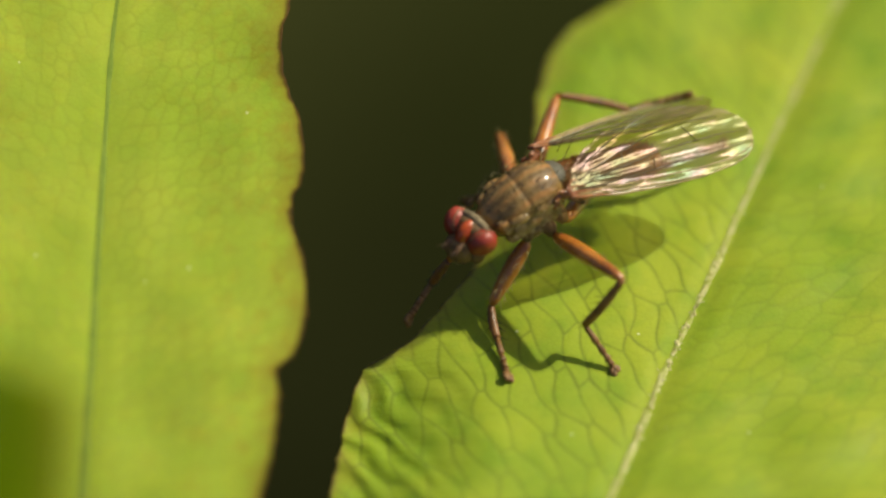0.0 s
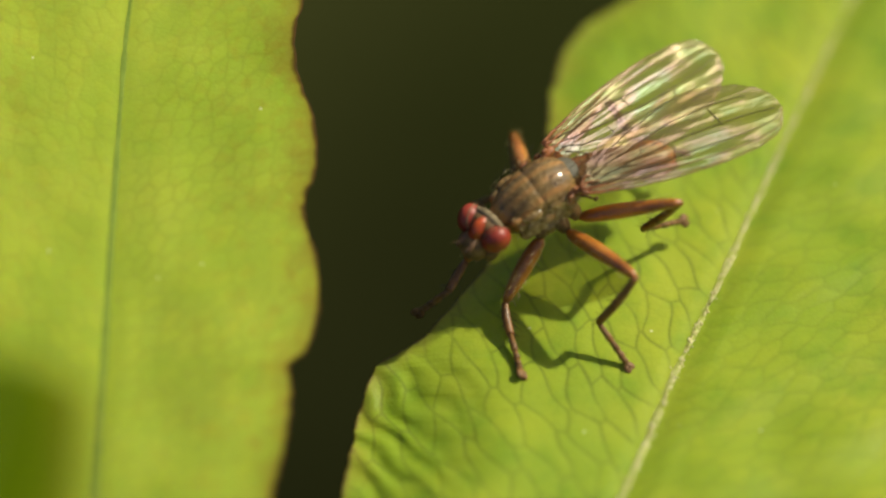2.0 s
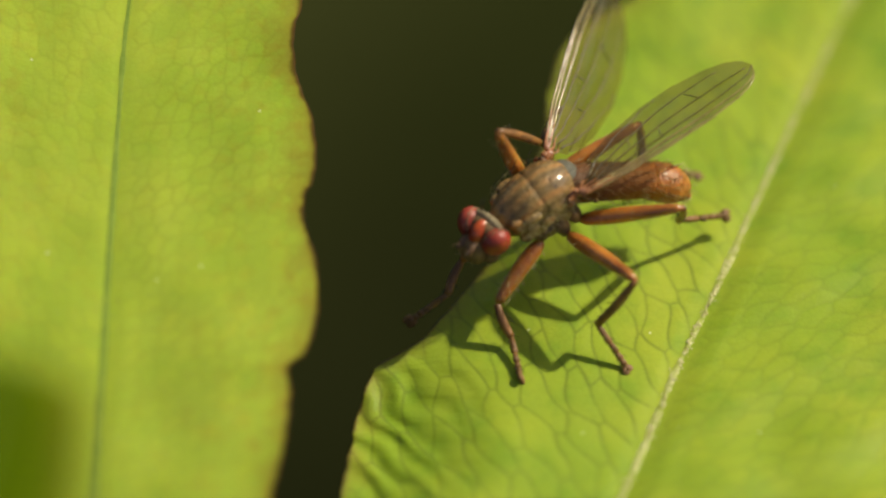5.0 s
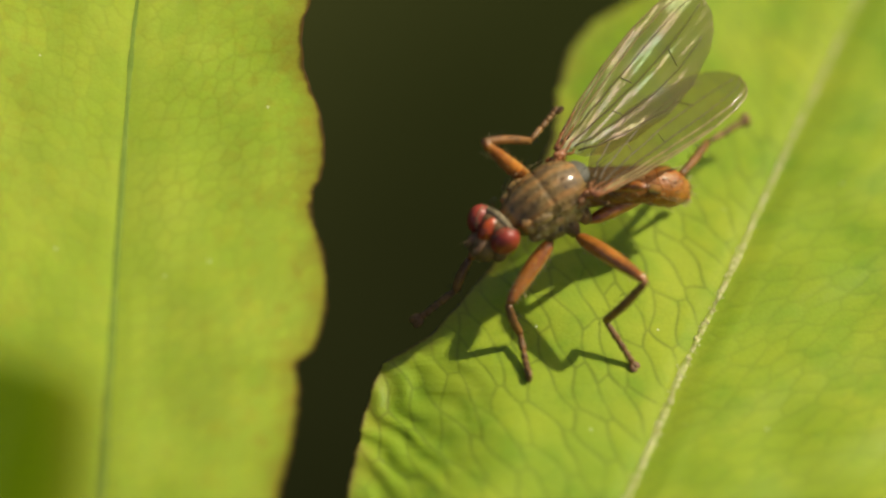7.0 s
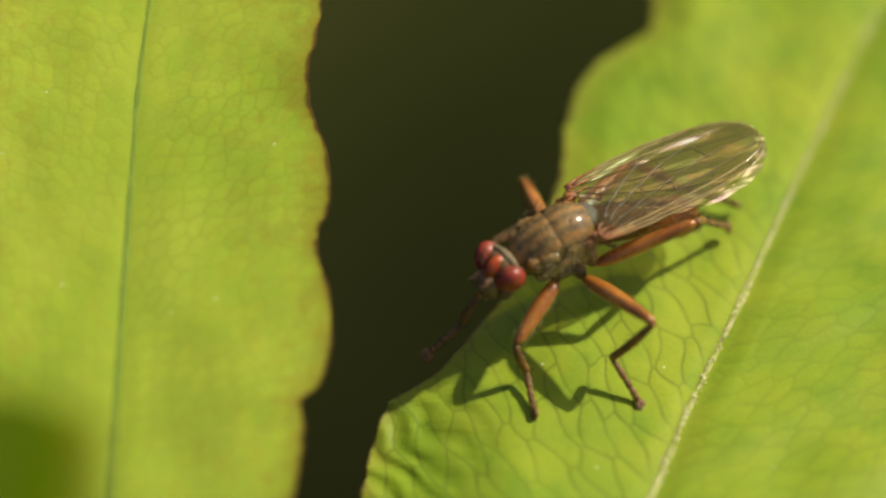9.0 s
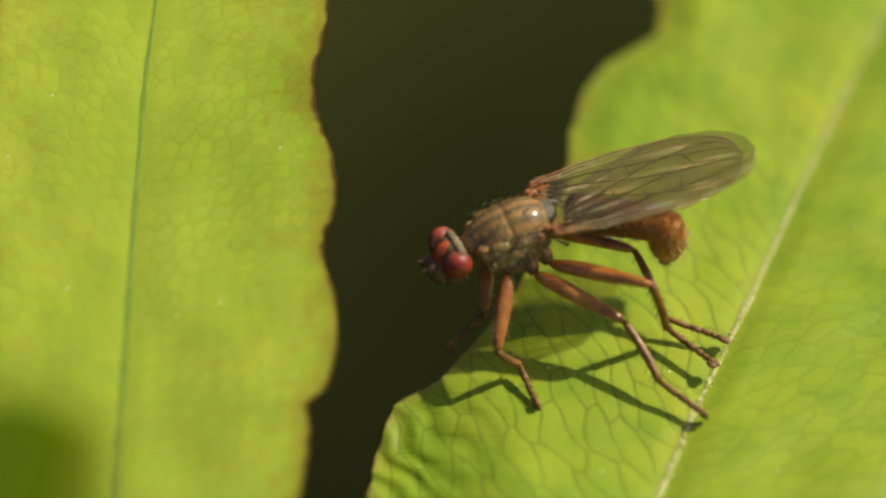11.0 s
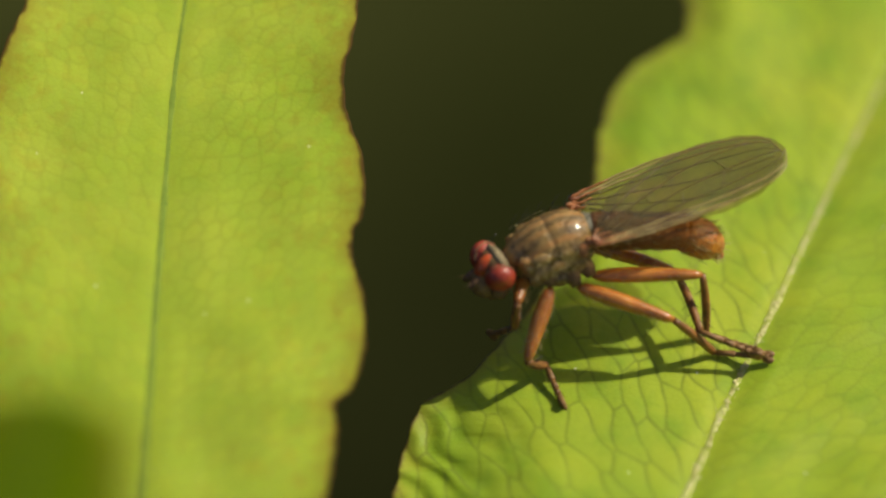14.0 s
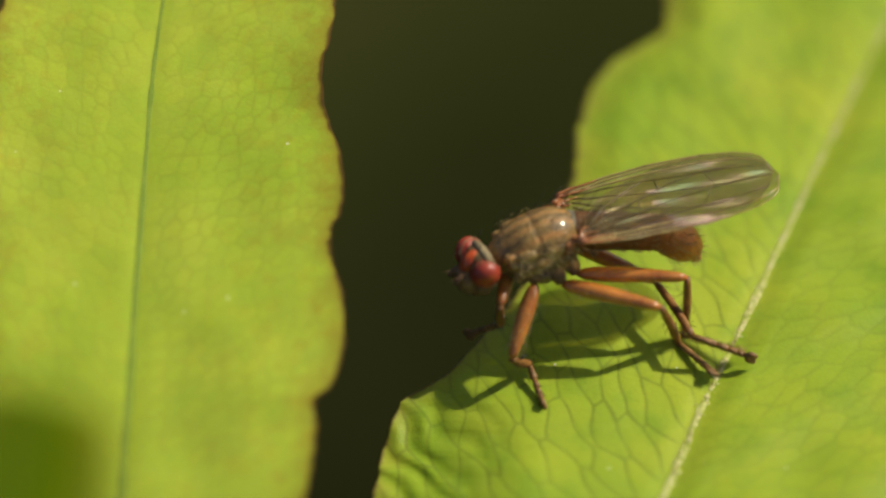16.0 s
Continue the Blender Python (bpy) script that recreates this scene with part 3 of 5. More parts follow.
def build_fly():
    fly = new("fly")
    tagged(fly, "small rust-brown fly with red eyes on a leaf margin", "fly")
    k = SIZE

    def put(name, bm, mat, parent=fly, label=""):
        bmesh.ops.scale(bm, vec=(k, k, k), verts=bm.verts)
        return part(name, bm, mat, parent, label)

    # thorax
    bm = bmesh.new()
    profile = [(1.36, -0.06, 0.18, 0.18, 0.25), (1.28, -0.06, 0.36, 0.32, 0.5), (1.10, -0.05, 0.54, 0.50, 0.72), (0.80, -0.03, 0.70, 0.66, 0.9),
               (0.45, 0.0, 0.82, 0.78, 1.0), (0.12, 0.0, 0.89, 0.86, 1.05), (0.05, 0.0, 0.878, 0.850, 1.05), (-0.02, 0.0, 0.90, 0.88, 1.05),
               (-0.40, 0.0, 0.93, 0.90, 1.02), (-0.80, 0.0, 0.87, 0.82, 0.95), (-1.10, 0.0, 0.70, 0.66, 0.8), (-1.30, 0.0, 0.45, 0.43, 0.55), (-1.40, 0.0, 0.2, 0.2, 0.3)]
    rings(bm, body_loops([(x if x > 0 else 0.93 * x, zc, 0.92 * ry, 0.96 * up, down) for x, zc, ry, up, down in profile], 40))
    thorax = put("thorax", bm, THORAX, label="dusty grey-brown striped thorax")
    for sy in (1, -1):
        for x, y, z, r in ((0.90, 0.66, 0.16, (0.22, 0.17, 0.16)), (0.38, 0.80, -0.35, (0.42, 0.22, 0.38)), (-0.45, 0.78, -0.40, (0.42, 0.2, 0.36)), (-0.35, 0.86, 0.18, (0.5, 0.14, 0.2)),
                           (0.45, 0.86, 0.22, (0.34, 0.16, 0.17)), (0.80, 0.66, -0.10, (0.26, 0.22, 0.24)), (0.05, 0.90, -0.12, (0.30, 0.16, 0.22)), (0.0, 0.72, -0.72, (0.40, 0.26, 0.28)),
                           (-0.85, 0.70, -0.10, (0.26, 0.20, 0.28)), (0.62, 0.62, -0.62, (0.26, 0.22, 0.28))):
            bm = bmesh.new()
            ball(bm, (x, sy * (0.85 - 0.10 * max(0.0, x)) * y, z - 0.04), r)
            put("side_plate", bm, THORAX, thorax)
    bm = bmesh.new()
    ball(bm, (-1.10, 0, 0.31), (0.37, 0.44, 0.22), Euler((0, radians(-18), 0)).to_matrix().to_4x4())
    put("scutellum", bm, SCUTUM_GREY, thorax, "grey scutellum")
    # the stout bristles of the back
    rng = random.Random(4)
    bm = bmesh.new()
    for sy in (1, -1):
        for x, y, z, l in ((0.95, 0.62, 0.5, 0.5), (0.6, 0.75, 0.45, 0.55), (0.2, 0.82, 0.4, 0.6), (-0.3, 0.82, 0.45, 0.65), (-0.7, 0.7, 0.5, 0.7),
                           (0.7, 0.25, 0.78, 0.4), (0.1, 0.28, 0.86, 0.45), (-0.5, 0.3, 0.82, 0.6), (-0.9, 0.3, 0.66, 0.7),
                           (-1.5, 0.35, 0.55, 0.8), (-1.65, 0.16, 0.5, 0.9)):
            a = Vector((x, sy * y, z))
            hair(bm, a, a + Vector((-0.75, sy * 0.25, 0.62)).normalized() * l, 0.013)
    for _ in range(110):
        x, w = rng.uniform(-1.0, 1.1), rng.uniform(0.15, math.pi - 0.15)
        ry, rz = 0.97 * math.sqrt(max(0, 1 - (x / 1.5) ** 2)), 0.87 * math.sqrt(max(0, 1 - (x / 1.5) ** 2))
        a = Vector((x, ry * math.cos(w), rz * math.sin(w)))
        hair(bm, a, a + Vector((-0.8, 0.3 * math.cos(w), 0.45)).normalized() * rng.uniform(0.12, 0.22), 0.006)
    put("bristles", bm, BRISTLE, thorax, "black bristles")
    bm = bmesh.new()
    for _ in range(560):
        x, w, sy = rng.uniform(-1.0, 1.0), rng.uniform(-1.35, 0.5), rng.choice((1, -1))
        f = math.sqrt(max(0, 1 - (x / 1.5) ** 2))
        a = Vector((x, sy * 0.97 * f * math.cos(w), 1.04 * f * math.sin(w)))
        hair(bm, a, a + Vector((rng.uniform(-0.5, 0.2), sy * 0.5 * math.cos(w), -0.6 + 0.3 * rng.random())).normalized() * rng.uniform(0.12, 0.30), 0.006)
    put("side_hairs", bm, HAIR, thorax, "pale golden hairs")
    for sy in (1, -1):
        bm = bmesh.new()
        rw = random.Random(31)
        for _ in range(13):
            u = rw.random()
            r = rw.uniform(0.045, 0.10)
            ball(bm, (-0.68 - 0.48 * u + rw.gauss(0, 0.05), sy * (0.84 - 0.08 * u + rw.gauss(0, 0.03)), 0.26 - 0.06 * u + rw.gauss(0, 0.09)),
                 (r * rw.uniform(1.2, 2.2), r * 0.8, r), Euler((rw.uniform(-1, 1), rw.uniform(-0.6, 0.6), rw.uniform(-0.5, 0.5))).to_matrix().to_4x4(), 12, 8)
        for x, y, z, r in ((-0.84, 0.74, 0.20, (0.20, 0.13, 0.15)), (-1.04, 0.80, 0.27, (0.20, 0.13, 0.13)), (-0.70, 0.82, 0.02, (0.17, 0.10, 0.13))):
            ball(bm, (x, sy * y, z), r, None, 14, 10)
        put("wing_root", bm, SCLERITE, thorax, "shiny orange wing root")
        bm = bmesh.new()
        tube(bm, [(-1.0, sy * 0.72, 0.0), (-1.2, sy * 0.95, -0.05), (-1.3, sy * 1.05, -0.08)], [0.04, 0.035, 0.05], 8)
        ball(bm, (-1.36, sy * 1.1, -0.1), (0.085, 0.065, 0.065), u=12, v=8)
        put("halter", bm, FACE, thorax, "small knobbed halter")

    # head
    neck = Matrix.Translation((1.22, 0, -0.13)) @ Matrix.Diagonal((1.0, 1.0, 1.0, 1)) @ Matrix.Translation((-1.3, 0, 0))

    def put_head(name, bm, mat, parent, label=""):
        bmesh.ops.transform(bm, matrix=neck, verts=bm.verts)
        return put(name, bm, mat, parent, label)

    bm = bmesh.new()
    ball(bm, (1.78, 0, -0.06), (0.44, 0.70, 0.60), u=36, v=24)
    ball(bm, (2.28, 0, -0.30), (0.34, 0.46, 0.46))
    ball(bm, (2.00, 0, -0.70), (0.30, 0.36, 0.22))
    for sy in (1, -1):
        ball(bm, (1.96, sy * 0.44, -0.46), (0.26, 0.20, 0.30))
    tube(bm, [(1.2, 0, 0.0), (1.5, 0, 0.0)], [0.30, 0.34], 16)
    head = put_head("head", bm, FACE, fly, label="dusty grey-brown head")
    bm = bmesh.new()
    ball(bm, (1.66, 0, 0.0), (0.25, 0.72, 0.62), u=36, v=24)
    put_head("occiput", bm, DUST, head, "pale dusty back of the head")
    for sy in (1, -1):
        bm = bmesh.new()
        turn = Euler((radians(-sy * 14), 0, radians(-sy * 20))).to_matrix().to_4x4()
        ball(bm, (1.85, sy * 0.50, 0.06), (0.43, 0.35, 0.46), turn, 40, 28)
        put_head("eye", bm, EYE_RED, head, "dark red compound eye")
        bm = bmesh.new()
        ring = [Matrix.Translation((1.85, sy * 0.50, 0.06)) @ turn @ Vector((0.42 * math.cos(w), -sy * 0.10, 0.45 * math.sin(w))) for w in (2 * math.pi * i / 32 for i in range(33))]
        tube(bm, ring, [0.017] * 33, 6)
        put_head("eye_rim", bm, DUST, head, "pale dusty rim of the eye")
        bm = bmesh.new()
        tube(bm, [(2.16, sy * 0.10, 0.06), (2.38, sy * 0.14, 0.02)], [0.09, 0.11], 10)
        ball(bm, (2.52, sy * 0.18, -0.03), (0.23, 0.10, 0.11), Euler((0, radians(34), radians(sy * 6))).to_matrix().to_4x4(), 14, 10)
        tube(bm, [(2.55, sy * 0.16, 0.0), (2.70, sy * 0.20, 0.08), (2.9, sy * 0.26, 0.1)], [0.022, 0.014, 0.004], 5)
        put_head("antenna", bm, ANTENNA, head, "short brown antenna")
    bm = bmesh.new()
    ball(bm, (1.93, 0, 0.07), (0.46, 0.27, 0.49), Euler((0, radians(-6), 0)).to_matrix().to_4x4(), 28, 20)
    put_head("brow_band", bm, FRONS, head, "orange-red band between the eyes")
    bm = bmesh.new()
    tube(bm, [(2.12, 0, -0.5), (2.14, 0, -0.75), (2.05, 0, -0.95)], [0.20, 0.15, 0.11], 12)
    ball(bm, (2.06, 0, -1.0), (0.16, 0.15, 0.09), u=14, v=10)
    put_head("proboscis", bm, TARSUS, head, "dark proboscis")
    bm = bmesh.new()
    for sy in (1, -1):
        for x, y, z, dx, dz, l in ((1.75, 0.16, 0.72, -0.3, 0.9, 0.36), (1.62, 0.26, 0.66, -0.7, 0.7, 0.34), (2.05, 0.2, 0.58, 0.4, 0.8, 0.34), (2.2, 0.24, 0.4, 0.7, 0.5, 0.3),
                                   (1.5, 0.5, 0.5, -0.9, 0.3, 0.25), (2.25, 0.28, -0.5, 0.8, -0.3, 0.35), (2.2, 0.34, -0.42, 0.7, -0.1, 0.2)):
            hair(bm, (x, sy * y, z), Vector((x, sy * y, z)) + Vector((dx, sy * 0.3, dz)).normalized() * l, 0.013)
    put_head("head_bristles", bm, BRISTLE, head, "black bristles")
    bm = bmesh.new()
    for _ in range(60):
        w = rng.uniform(-2.4, -0.7)
        a = Vector((1.62, 0.70 * math.cos(w), 0.62 * math.sin(w)))
        hair(bm, a, a + Vector((0.3 * rng.random(), 0.3 * math.cos(w), -0.6)).normalized() * rng.uniform(0.12, 0.25), 0.008)
    put_head("beard", bm, HAIR, head, "pale hairs under the head")

    # abdomen, about its own root; its tip about the joint behind it
    def hairy(name, st, count, parent, long):
        bm = bmesh.new()
        for _ in range(count):
            q, w = rng.uniform(0.1, 0.97), rng.uniform(0, 2 * math.pi)
            x, zc, ry, rz, _d = st[int(q * (len(st) - 1))]
            a = Vector((x, ry * math.cos(w), zc + rz * math.sin(w)))
            hair(bm, a, a + Vector((-0.8, 0.6 * math.cos(w), 0.6 * math.sin(w))).normalized() * rng.uniform(0.5, 1) * long, 0.010)
        put(name, bm, HAIR, parent, "golden hairs")

    bm = bmesh.new()
    st = []
    for i in range(41):
        q = i / 40
        r = 0.60 * math.sqrt(max(0.03, min(1, q * 9 + 0.35))) * (1 - 0.10 * q) * math.sqrt(max(0.02, 1 - max(0, (q - 0.93) / 0.07) ** 2))
        r *= 1 - 0.025 * max(0, math.cos(q * 5 * 2 * math.pi)) ** 8
        st.append((-3.05 * q, -0.2 * q ** 2.2, r, r * 0.92, r * 0.95))
    rings(bm, body_loops(st, 30))
    abdomen = put("abdomen", bm, ABDOMEN, label="rust-brown ringed abdomen")
    hairy("abdomen_hairs", st, 260, abdomen, 0.26)
    bm = bmesh.new()
    st = []
    for i in range(25):
        q = i / 24
        r = (0.51 + 0.08 * math.sin(math.pi * min(1, q * 1.25))) * math.sqrt(max(0.02, 1 - max(0, (q - 0.55) / 0.45) ** 2.2)) * math.sqrt(min(1, q * 6 + 0.3))
        r *= 1 - 0.02 * max(0, math.cos(q * 2.5 * 2 * math.pi)) ** 8
        st.append((0.25 - 1.5 * q, -0.16 * q * q, r, r * 0.95, r))
    rings(bm, body_loops(st, 28))
    for sy in (1, -1):
        ball(bm, (-1.12, sy * 0.16, -0.30), (0.20, 0.10, 0.16), u=12, v=8)
    tip = put("abdomen_tip", bm, AMBER, abdomen, label="swollen amber tip of the abdomen")
    hairy("tip_hairs", st, 170, tip, 0.30)

    # wings: hinge at the origin, tip along x, leading edge towards the side
    wings = []
    span = 5.98
    lead = [(0.0, 0.10), (0.08, 0.26), (0.25, 0.44), (0.45, 0.56), (0.65, 0.60), (0.82, 0.53), (0.91, 0.40), (0.96, 0.22), (0.985, 0.02), (1.0, -0.28)]
    trail = [(0.0, -0.12), (0.05, -0.62), (0.15, -1.02), (0.3, -1.30), (0.48, -1.52), (0.65, -1.50), (0.82, -1.30), (0.91, -1.05), (0.96, -0.80), (0.985, -0.60), (1.0, -0.30)]

    def edge(line, q):
        for (a, b), (c, d) in zip(line, line[1:]):
            if a <= q <= c:
                return b + (d - b) * smooth((q - a) / (c - a)) * 0.5 + (d - b) * (q - a) / (c - a) * 0.5
        return line[-1][1]

    def film_point(q, f):
        y1, y0 = 1.10 * edge(lead, q), 1.16 * edge(trail, q)
        y = y1 + (y0 - y1) * f
        flat = smooth(f * 22) * smooth((1 - f) * 7)
        z = 0.009 * math.sin(46.0 * math.atan2(y + 0.3, q * span + 0.6) + 0.6) * smooth(q * 4) * smooth((1.05 - q) * 3.5) * (0.25 + 0.75 * flat) - 0.20 * f * f * smooth(q * 2) * min(1.0, (y1 - y0) / 2.3) ** 2
        z += 0.030 * noise.noise((q * 5, f * 3, 3)) * flat + 0.3 * (q - q * q)
        return Vector((q * span, y, z))

    veins = [(0.0, 0.0, 0.0, 1.0), (0.02, 0.10, 0.02, 0.66), (0.03, 0.16, 0.10, 0.96), (0.05, 0.22, 0.27, 0.995), (0.05, 0.36, 0.52, 0.97), (0.05, 0.52, 0.80, 0.86), (0.05, 0.70, 0.97, 0.56)]
    for sy, side in ((1, "left"), (-1, "right")):
        bm = bmesh.new()
        grid = []
        for i in range(61):
            row = [film_point(i / 60, j / 52) for j in range(53)]
            grid.append([bm.verts.new((p.x, -sy * p.y, p.z)) for p in row])
        for i in range(60):
            for j in range(52):
                bm.faces.new((grid[i][j], grid[i + 1][j], grid[i + 1][j + 1], grid[i][j + 1]))
        wing = put("wing", bm, FILM, label="clear iridescent wing with brown veins")
        for n, (q0, f0, f1, q1) in enumerate(veins):
            bm = bmesh.new()
            pts, rad = [], []
            for i in range(25):
                u = i / 24
                q = q0 + (q1 - q0) * u
                p = film_point(q, f0 + (f1 - f0) * u ** 0.8)
                pts.append((p.x, -sy * p.y, p.z))
                rad.append((0.036 if n < 3 else 0.024) * (1 - 0.5 * u))
            tube(bm, pts, rad, 6)
            put("vein", bm, FRONT_VEIN if n < 3 else VEIN, wing)
        for qa, fa, qb, fb in ((0.44, 0.235, 0.46, 0.40), (0.71, 0.455, 0.67, 0.70), (0.30, 0.47, 0.32, 0.62)):
            bm = bmesh.new()
            a, b = film_point(qa, fa), film_point(qb, fb)
            c = (a + b) / 2
            tube(bm, [(p.x, -sy * p.y, p.z + 0.01) for p in (a, c, b)], [0.013, 0.017, 0.013], 6)
            put("vein", bm, VEIN, wing)
        bm = bmesh.new()
        rw = random.Random(8)
        for f0, f1, q1, r in ((0.04, 0.03, 0.20, 0.062), (0.24, 0.14, 0.16, 0.055), (0.50, 0.32, 0.10, 0.05), (0.78, 0.55, 0.07, 0.045)):
            line = [film_point(q1 * i / 8, f0 + (f1 - f0) * i / 8) for i in range(9)]
            tube(bm, [(p.x - 0.15, -sy * p.y, p.z + 0.02) for p in line], [r * (1 - 0.085 * i) * rw.uniform(0.75, 1.25) for i in range(9)], 8)
        put("wing_base", bm, SCLERITE, wing, "crumpled orange-brown wing base")
        wings.append(wing)

    # legs: femur, tibia and tarsus each along x from its upper joint
    legs = {}
    for name, lf, lt, ls, thick in LEG_SIZES:
        for sy, side in ((1, "L"), (-1, "R")):
            rl = random.Random(name + side)
            bm = bmesh.new()
            n = 14
            tube(bm, [(lf * i / n, 0, 0.03 * math.sin(math.pi * i / n)) for i in range(n + 1)],
                 [thick * (0.47 + 0.58 * math.sin(math.pi * (i / n) ** 0.66 * 0.95)) * (0.6 if i in (0, n) else 1) for i in range(n + 1)], 16)
            femur = part("femur", bm, FEMUR, fly, "glossy rust-orange femur")
            bm = bmesh.new()
            for _ in range(130):
                x, w = rl.uniform(0.1, 0.95) * lf, rl.uniform(0, 6.28)
                a = Vector((x, thick * 0.9 * math.cos(w), thick * 0.9 * math.sin(w)))
                hair(bm, a, a + Vector((0.7, math.cos(w), math.sin(w))).normalized() * rl.uniform(0.06, 0.17), 0.007)
            part("leg_hairs", bm, HAIR, femur)
            bm = bmesh.new()
            tube(bm, [(lt * i / 10, 0, 0.05 * math.sin(math.pi * i / 10)) for i in range(11)],
                 [thick * (0.43 + 0.12 * math.sin(math.pi * i / 10) + 0.06 * i / 10) for i in range(11)], 12)
            tibia = part("tibia", bm, TIBIA, fly, "thin brown tibia")
            bm = bmesh.new()
            for _ in range(30):
                x, w = rl.uniform(0.1, 0.98) * lt, rl.uniform(0, 6.28)
                a = Vector((x, thick * 0.4 * math.cos(w), thick * 0.4 * math.sin(w)))
                hair(bm, a, a + Vector((0.8, math.cos(w), math.sin(w))).normalized() * rl.uniform(0.12, 0.32), 0.009)
            part("leg_hairs", bm, BRISTLE, tibia)
            bm = bmesh.new()
            x = 0.0
            for i, part_len in enumerate((0.40, 0.2, 0.15, 0.11, 0.14)):
                l = ls * part_len
                tube(bm, [(x, 0, 0), (x + l * 0.5, 0, 0), (x + l * 0.92, 0, 0), (x + l, 0, 0)],
                     [thick * 0.33, thick * 0.39, thick * 0.46, thick * 0.34], 10)
                x += l
            tarsus = part("tarsus", bm, TARSUS, fly, "dark jointed tarsus")
            for cy in (1, -1):
                bm = bmesh.new()
                tube(bm, [(ls * 0.98, cy * 0.05, 0), (ls * 1.03, cy * 0.12, 0.02), (ls * 1.07, cy * 0.13, -0.06)], [0.035, 0.025, 0.006], 6)
                part("claw", bm, BRISTLE, tarsus, "black curved claw")
                bm = bmesh.new()
                ball(bm, (ls * 0.99, cy * 0.08, -0.02), (0.17, 0.11, 0.075), u=10, v=6)
                part("foot_pad", bm, TARSUS, tarsus)
            bm = bmesh.new()
            for _ in range(46):
                x, w = rl.uniform(0.05, 0.98) * ls, rl.uniform(0, 6.28)
                a = Vector((x, thick * 0.36 * math.cos(w), thick * 0.36 * math.sin(w)))
                hair(bm, a, a + Vector((1.0, math.cos(w), math.sin(w))).normalized() * rl.uniform(0.06, 0.14), 0.007)
            part("leg_hairs", bm, BRISTLE, tarsus)
            legs[name + side] = (femur, tibia, tarsus)
            # short hip segment fixed under the thorax
            h = HIPS[name]
            bm = bmesh.new()
            tube(bm, [(h[0] * 0.85, sy * h[1] * 0.55, h[2] + 0.42), (h[0] * 0.95, sy * h[1] * 0.85, h[2] + 0.15), (h[0], sy * h[1], h[2])], [0.24, 0.22, 0.13], 12)
            part("coxa", bm, FACE, fly, "dusty hip segment")
    return fly, head, (abdomen, tip), wings, legs


LEG_SIZES = (("front", 2.1, 0.95, 1.35, 0.215), ("mid", 2.72, 1.85, 1.5, 0.21), ("hind", 2.95, 2.0, 1.7, 0.205))
HIPS = {"front": (0.34, 0.80, -0.75), "mid": (-0.32, 0.95, -0.90), "hind": (-0.80, 0.80, -0.85)}
fly, fly_head, fly_abdomen, fly_wings, fly_legs = build_fly()

# ---------------------------------------------------------------- what the fly does
def glide(rows, t):
    """Values between keyed rows, smooth and without overshoot."""
    if t <= rows[0][0]:
        return np.array(rows[0][1:], float)
    if t >= rows[-1][0]:
        return np.array(rows[-1][1:], float)
    i = max(k for k in range(len(rows) - 1) if rows[k][0] <= t)
    ts = [r[0] for r in rows]
    v = [np.array(r[1:], float) for r in rows]

    def slope(k):
        if k == 0 or k == len(rows) - 1:
            return np.zeros_like(v[0])
        a = (v[k] - v[k - 1]) / (ts[k] - ts[k - 1])
        b = (v[k + 1] - v[k]) / (ts[k + 1] - ts[k])
        return np.where(a * b > 0, 2 * a * b / np.where(np.abs(a + b) > 1e-9, a + b, 1), 0)

    h = ts[i + 1] - ts[i]
    u = (t - ts[i]) / h
    return ((2 * u ** 3 - 3 * u * u + 1) * v[i] + (u ** 3 - 2 * u * u + u) * h * slope(i)
            + (3 * u * u - 2 * u ** 3) * v[i + 1] + (u ** 3 - u * u) * h * slope(i + 1))


def body_pose(values):
    """Place in millimetres; heading, nose up and lean to its left in degrees."""
    x, y, z, heading, nose, lean = values
    turn = (Matrix.Rotation(radians(heading), 4, "Z") @ Matrix.Rotation(-radians(nose), 4, "Y")
            @ Matrix.Rotation(-radians(lean), 4, "X"))
    return Matrix.Translation((x, y, z)) @ turn


def along(a, b, up):
    """The pose at a of a segment whose x points to b and whose z is near up."""
    x = (b - a).normalized()
    y = up.cross(x)
    y = y.normalized() if y.length > 1e-5 else Vector((0, 1, 0))
    z = x.cross(y)
    return Matrix(((x.x, y.x, z.x, a.x * MM), (x.y, y.y, z.y, a.y * MM), (x.z, y.z, z.z, a.z * MM), (0, 0, 0, 1)))


# seconds, place, heading, nose up, lean
STAND = [(0, 2.6, -0.39, 2.77, 211.5, -9, 3), (4.2, 2.62, -0.4, 2.77, 212.5, -9, 1), (9.2, 2.75, -0.64, 2.77, 208, -6, 2), (11.3, 1.33, -0.24, 2.77,
         200, -4, -6), (11.5, 1.36, -0.24, 2.77, 200, -4, -6), (12, 1.8, -0.36, 2.77, 196, -1, -6), (12.5, 1.8, -0.49, 2.77, 197, -6, -10), (13, 1.82,
         -0.5, 2.77, 198, -5, -8), (13.3, 1.4, -0.54, 2.77, 200, -9, -10), (13.5, 1.24, -0.55, 2.77, 201.5, -11, -11), (13.8, 1.4, -0.64, 2.77, 201,
         -8, -10), (14.1, 1.9, -0.7, 2.77, 200.3, -3.5, -8), (14.5, 1.97, -0.72, 2.77, 200.2, -2.7, -8), (15.5, 1.93, -0.7, 2.77, 200.2, -2, -9), (16,
         1.94, -0.72, 2.77, 200, -3, -8)]
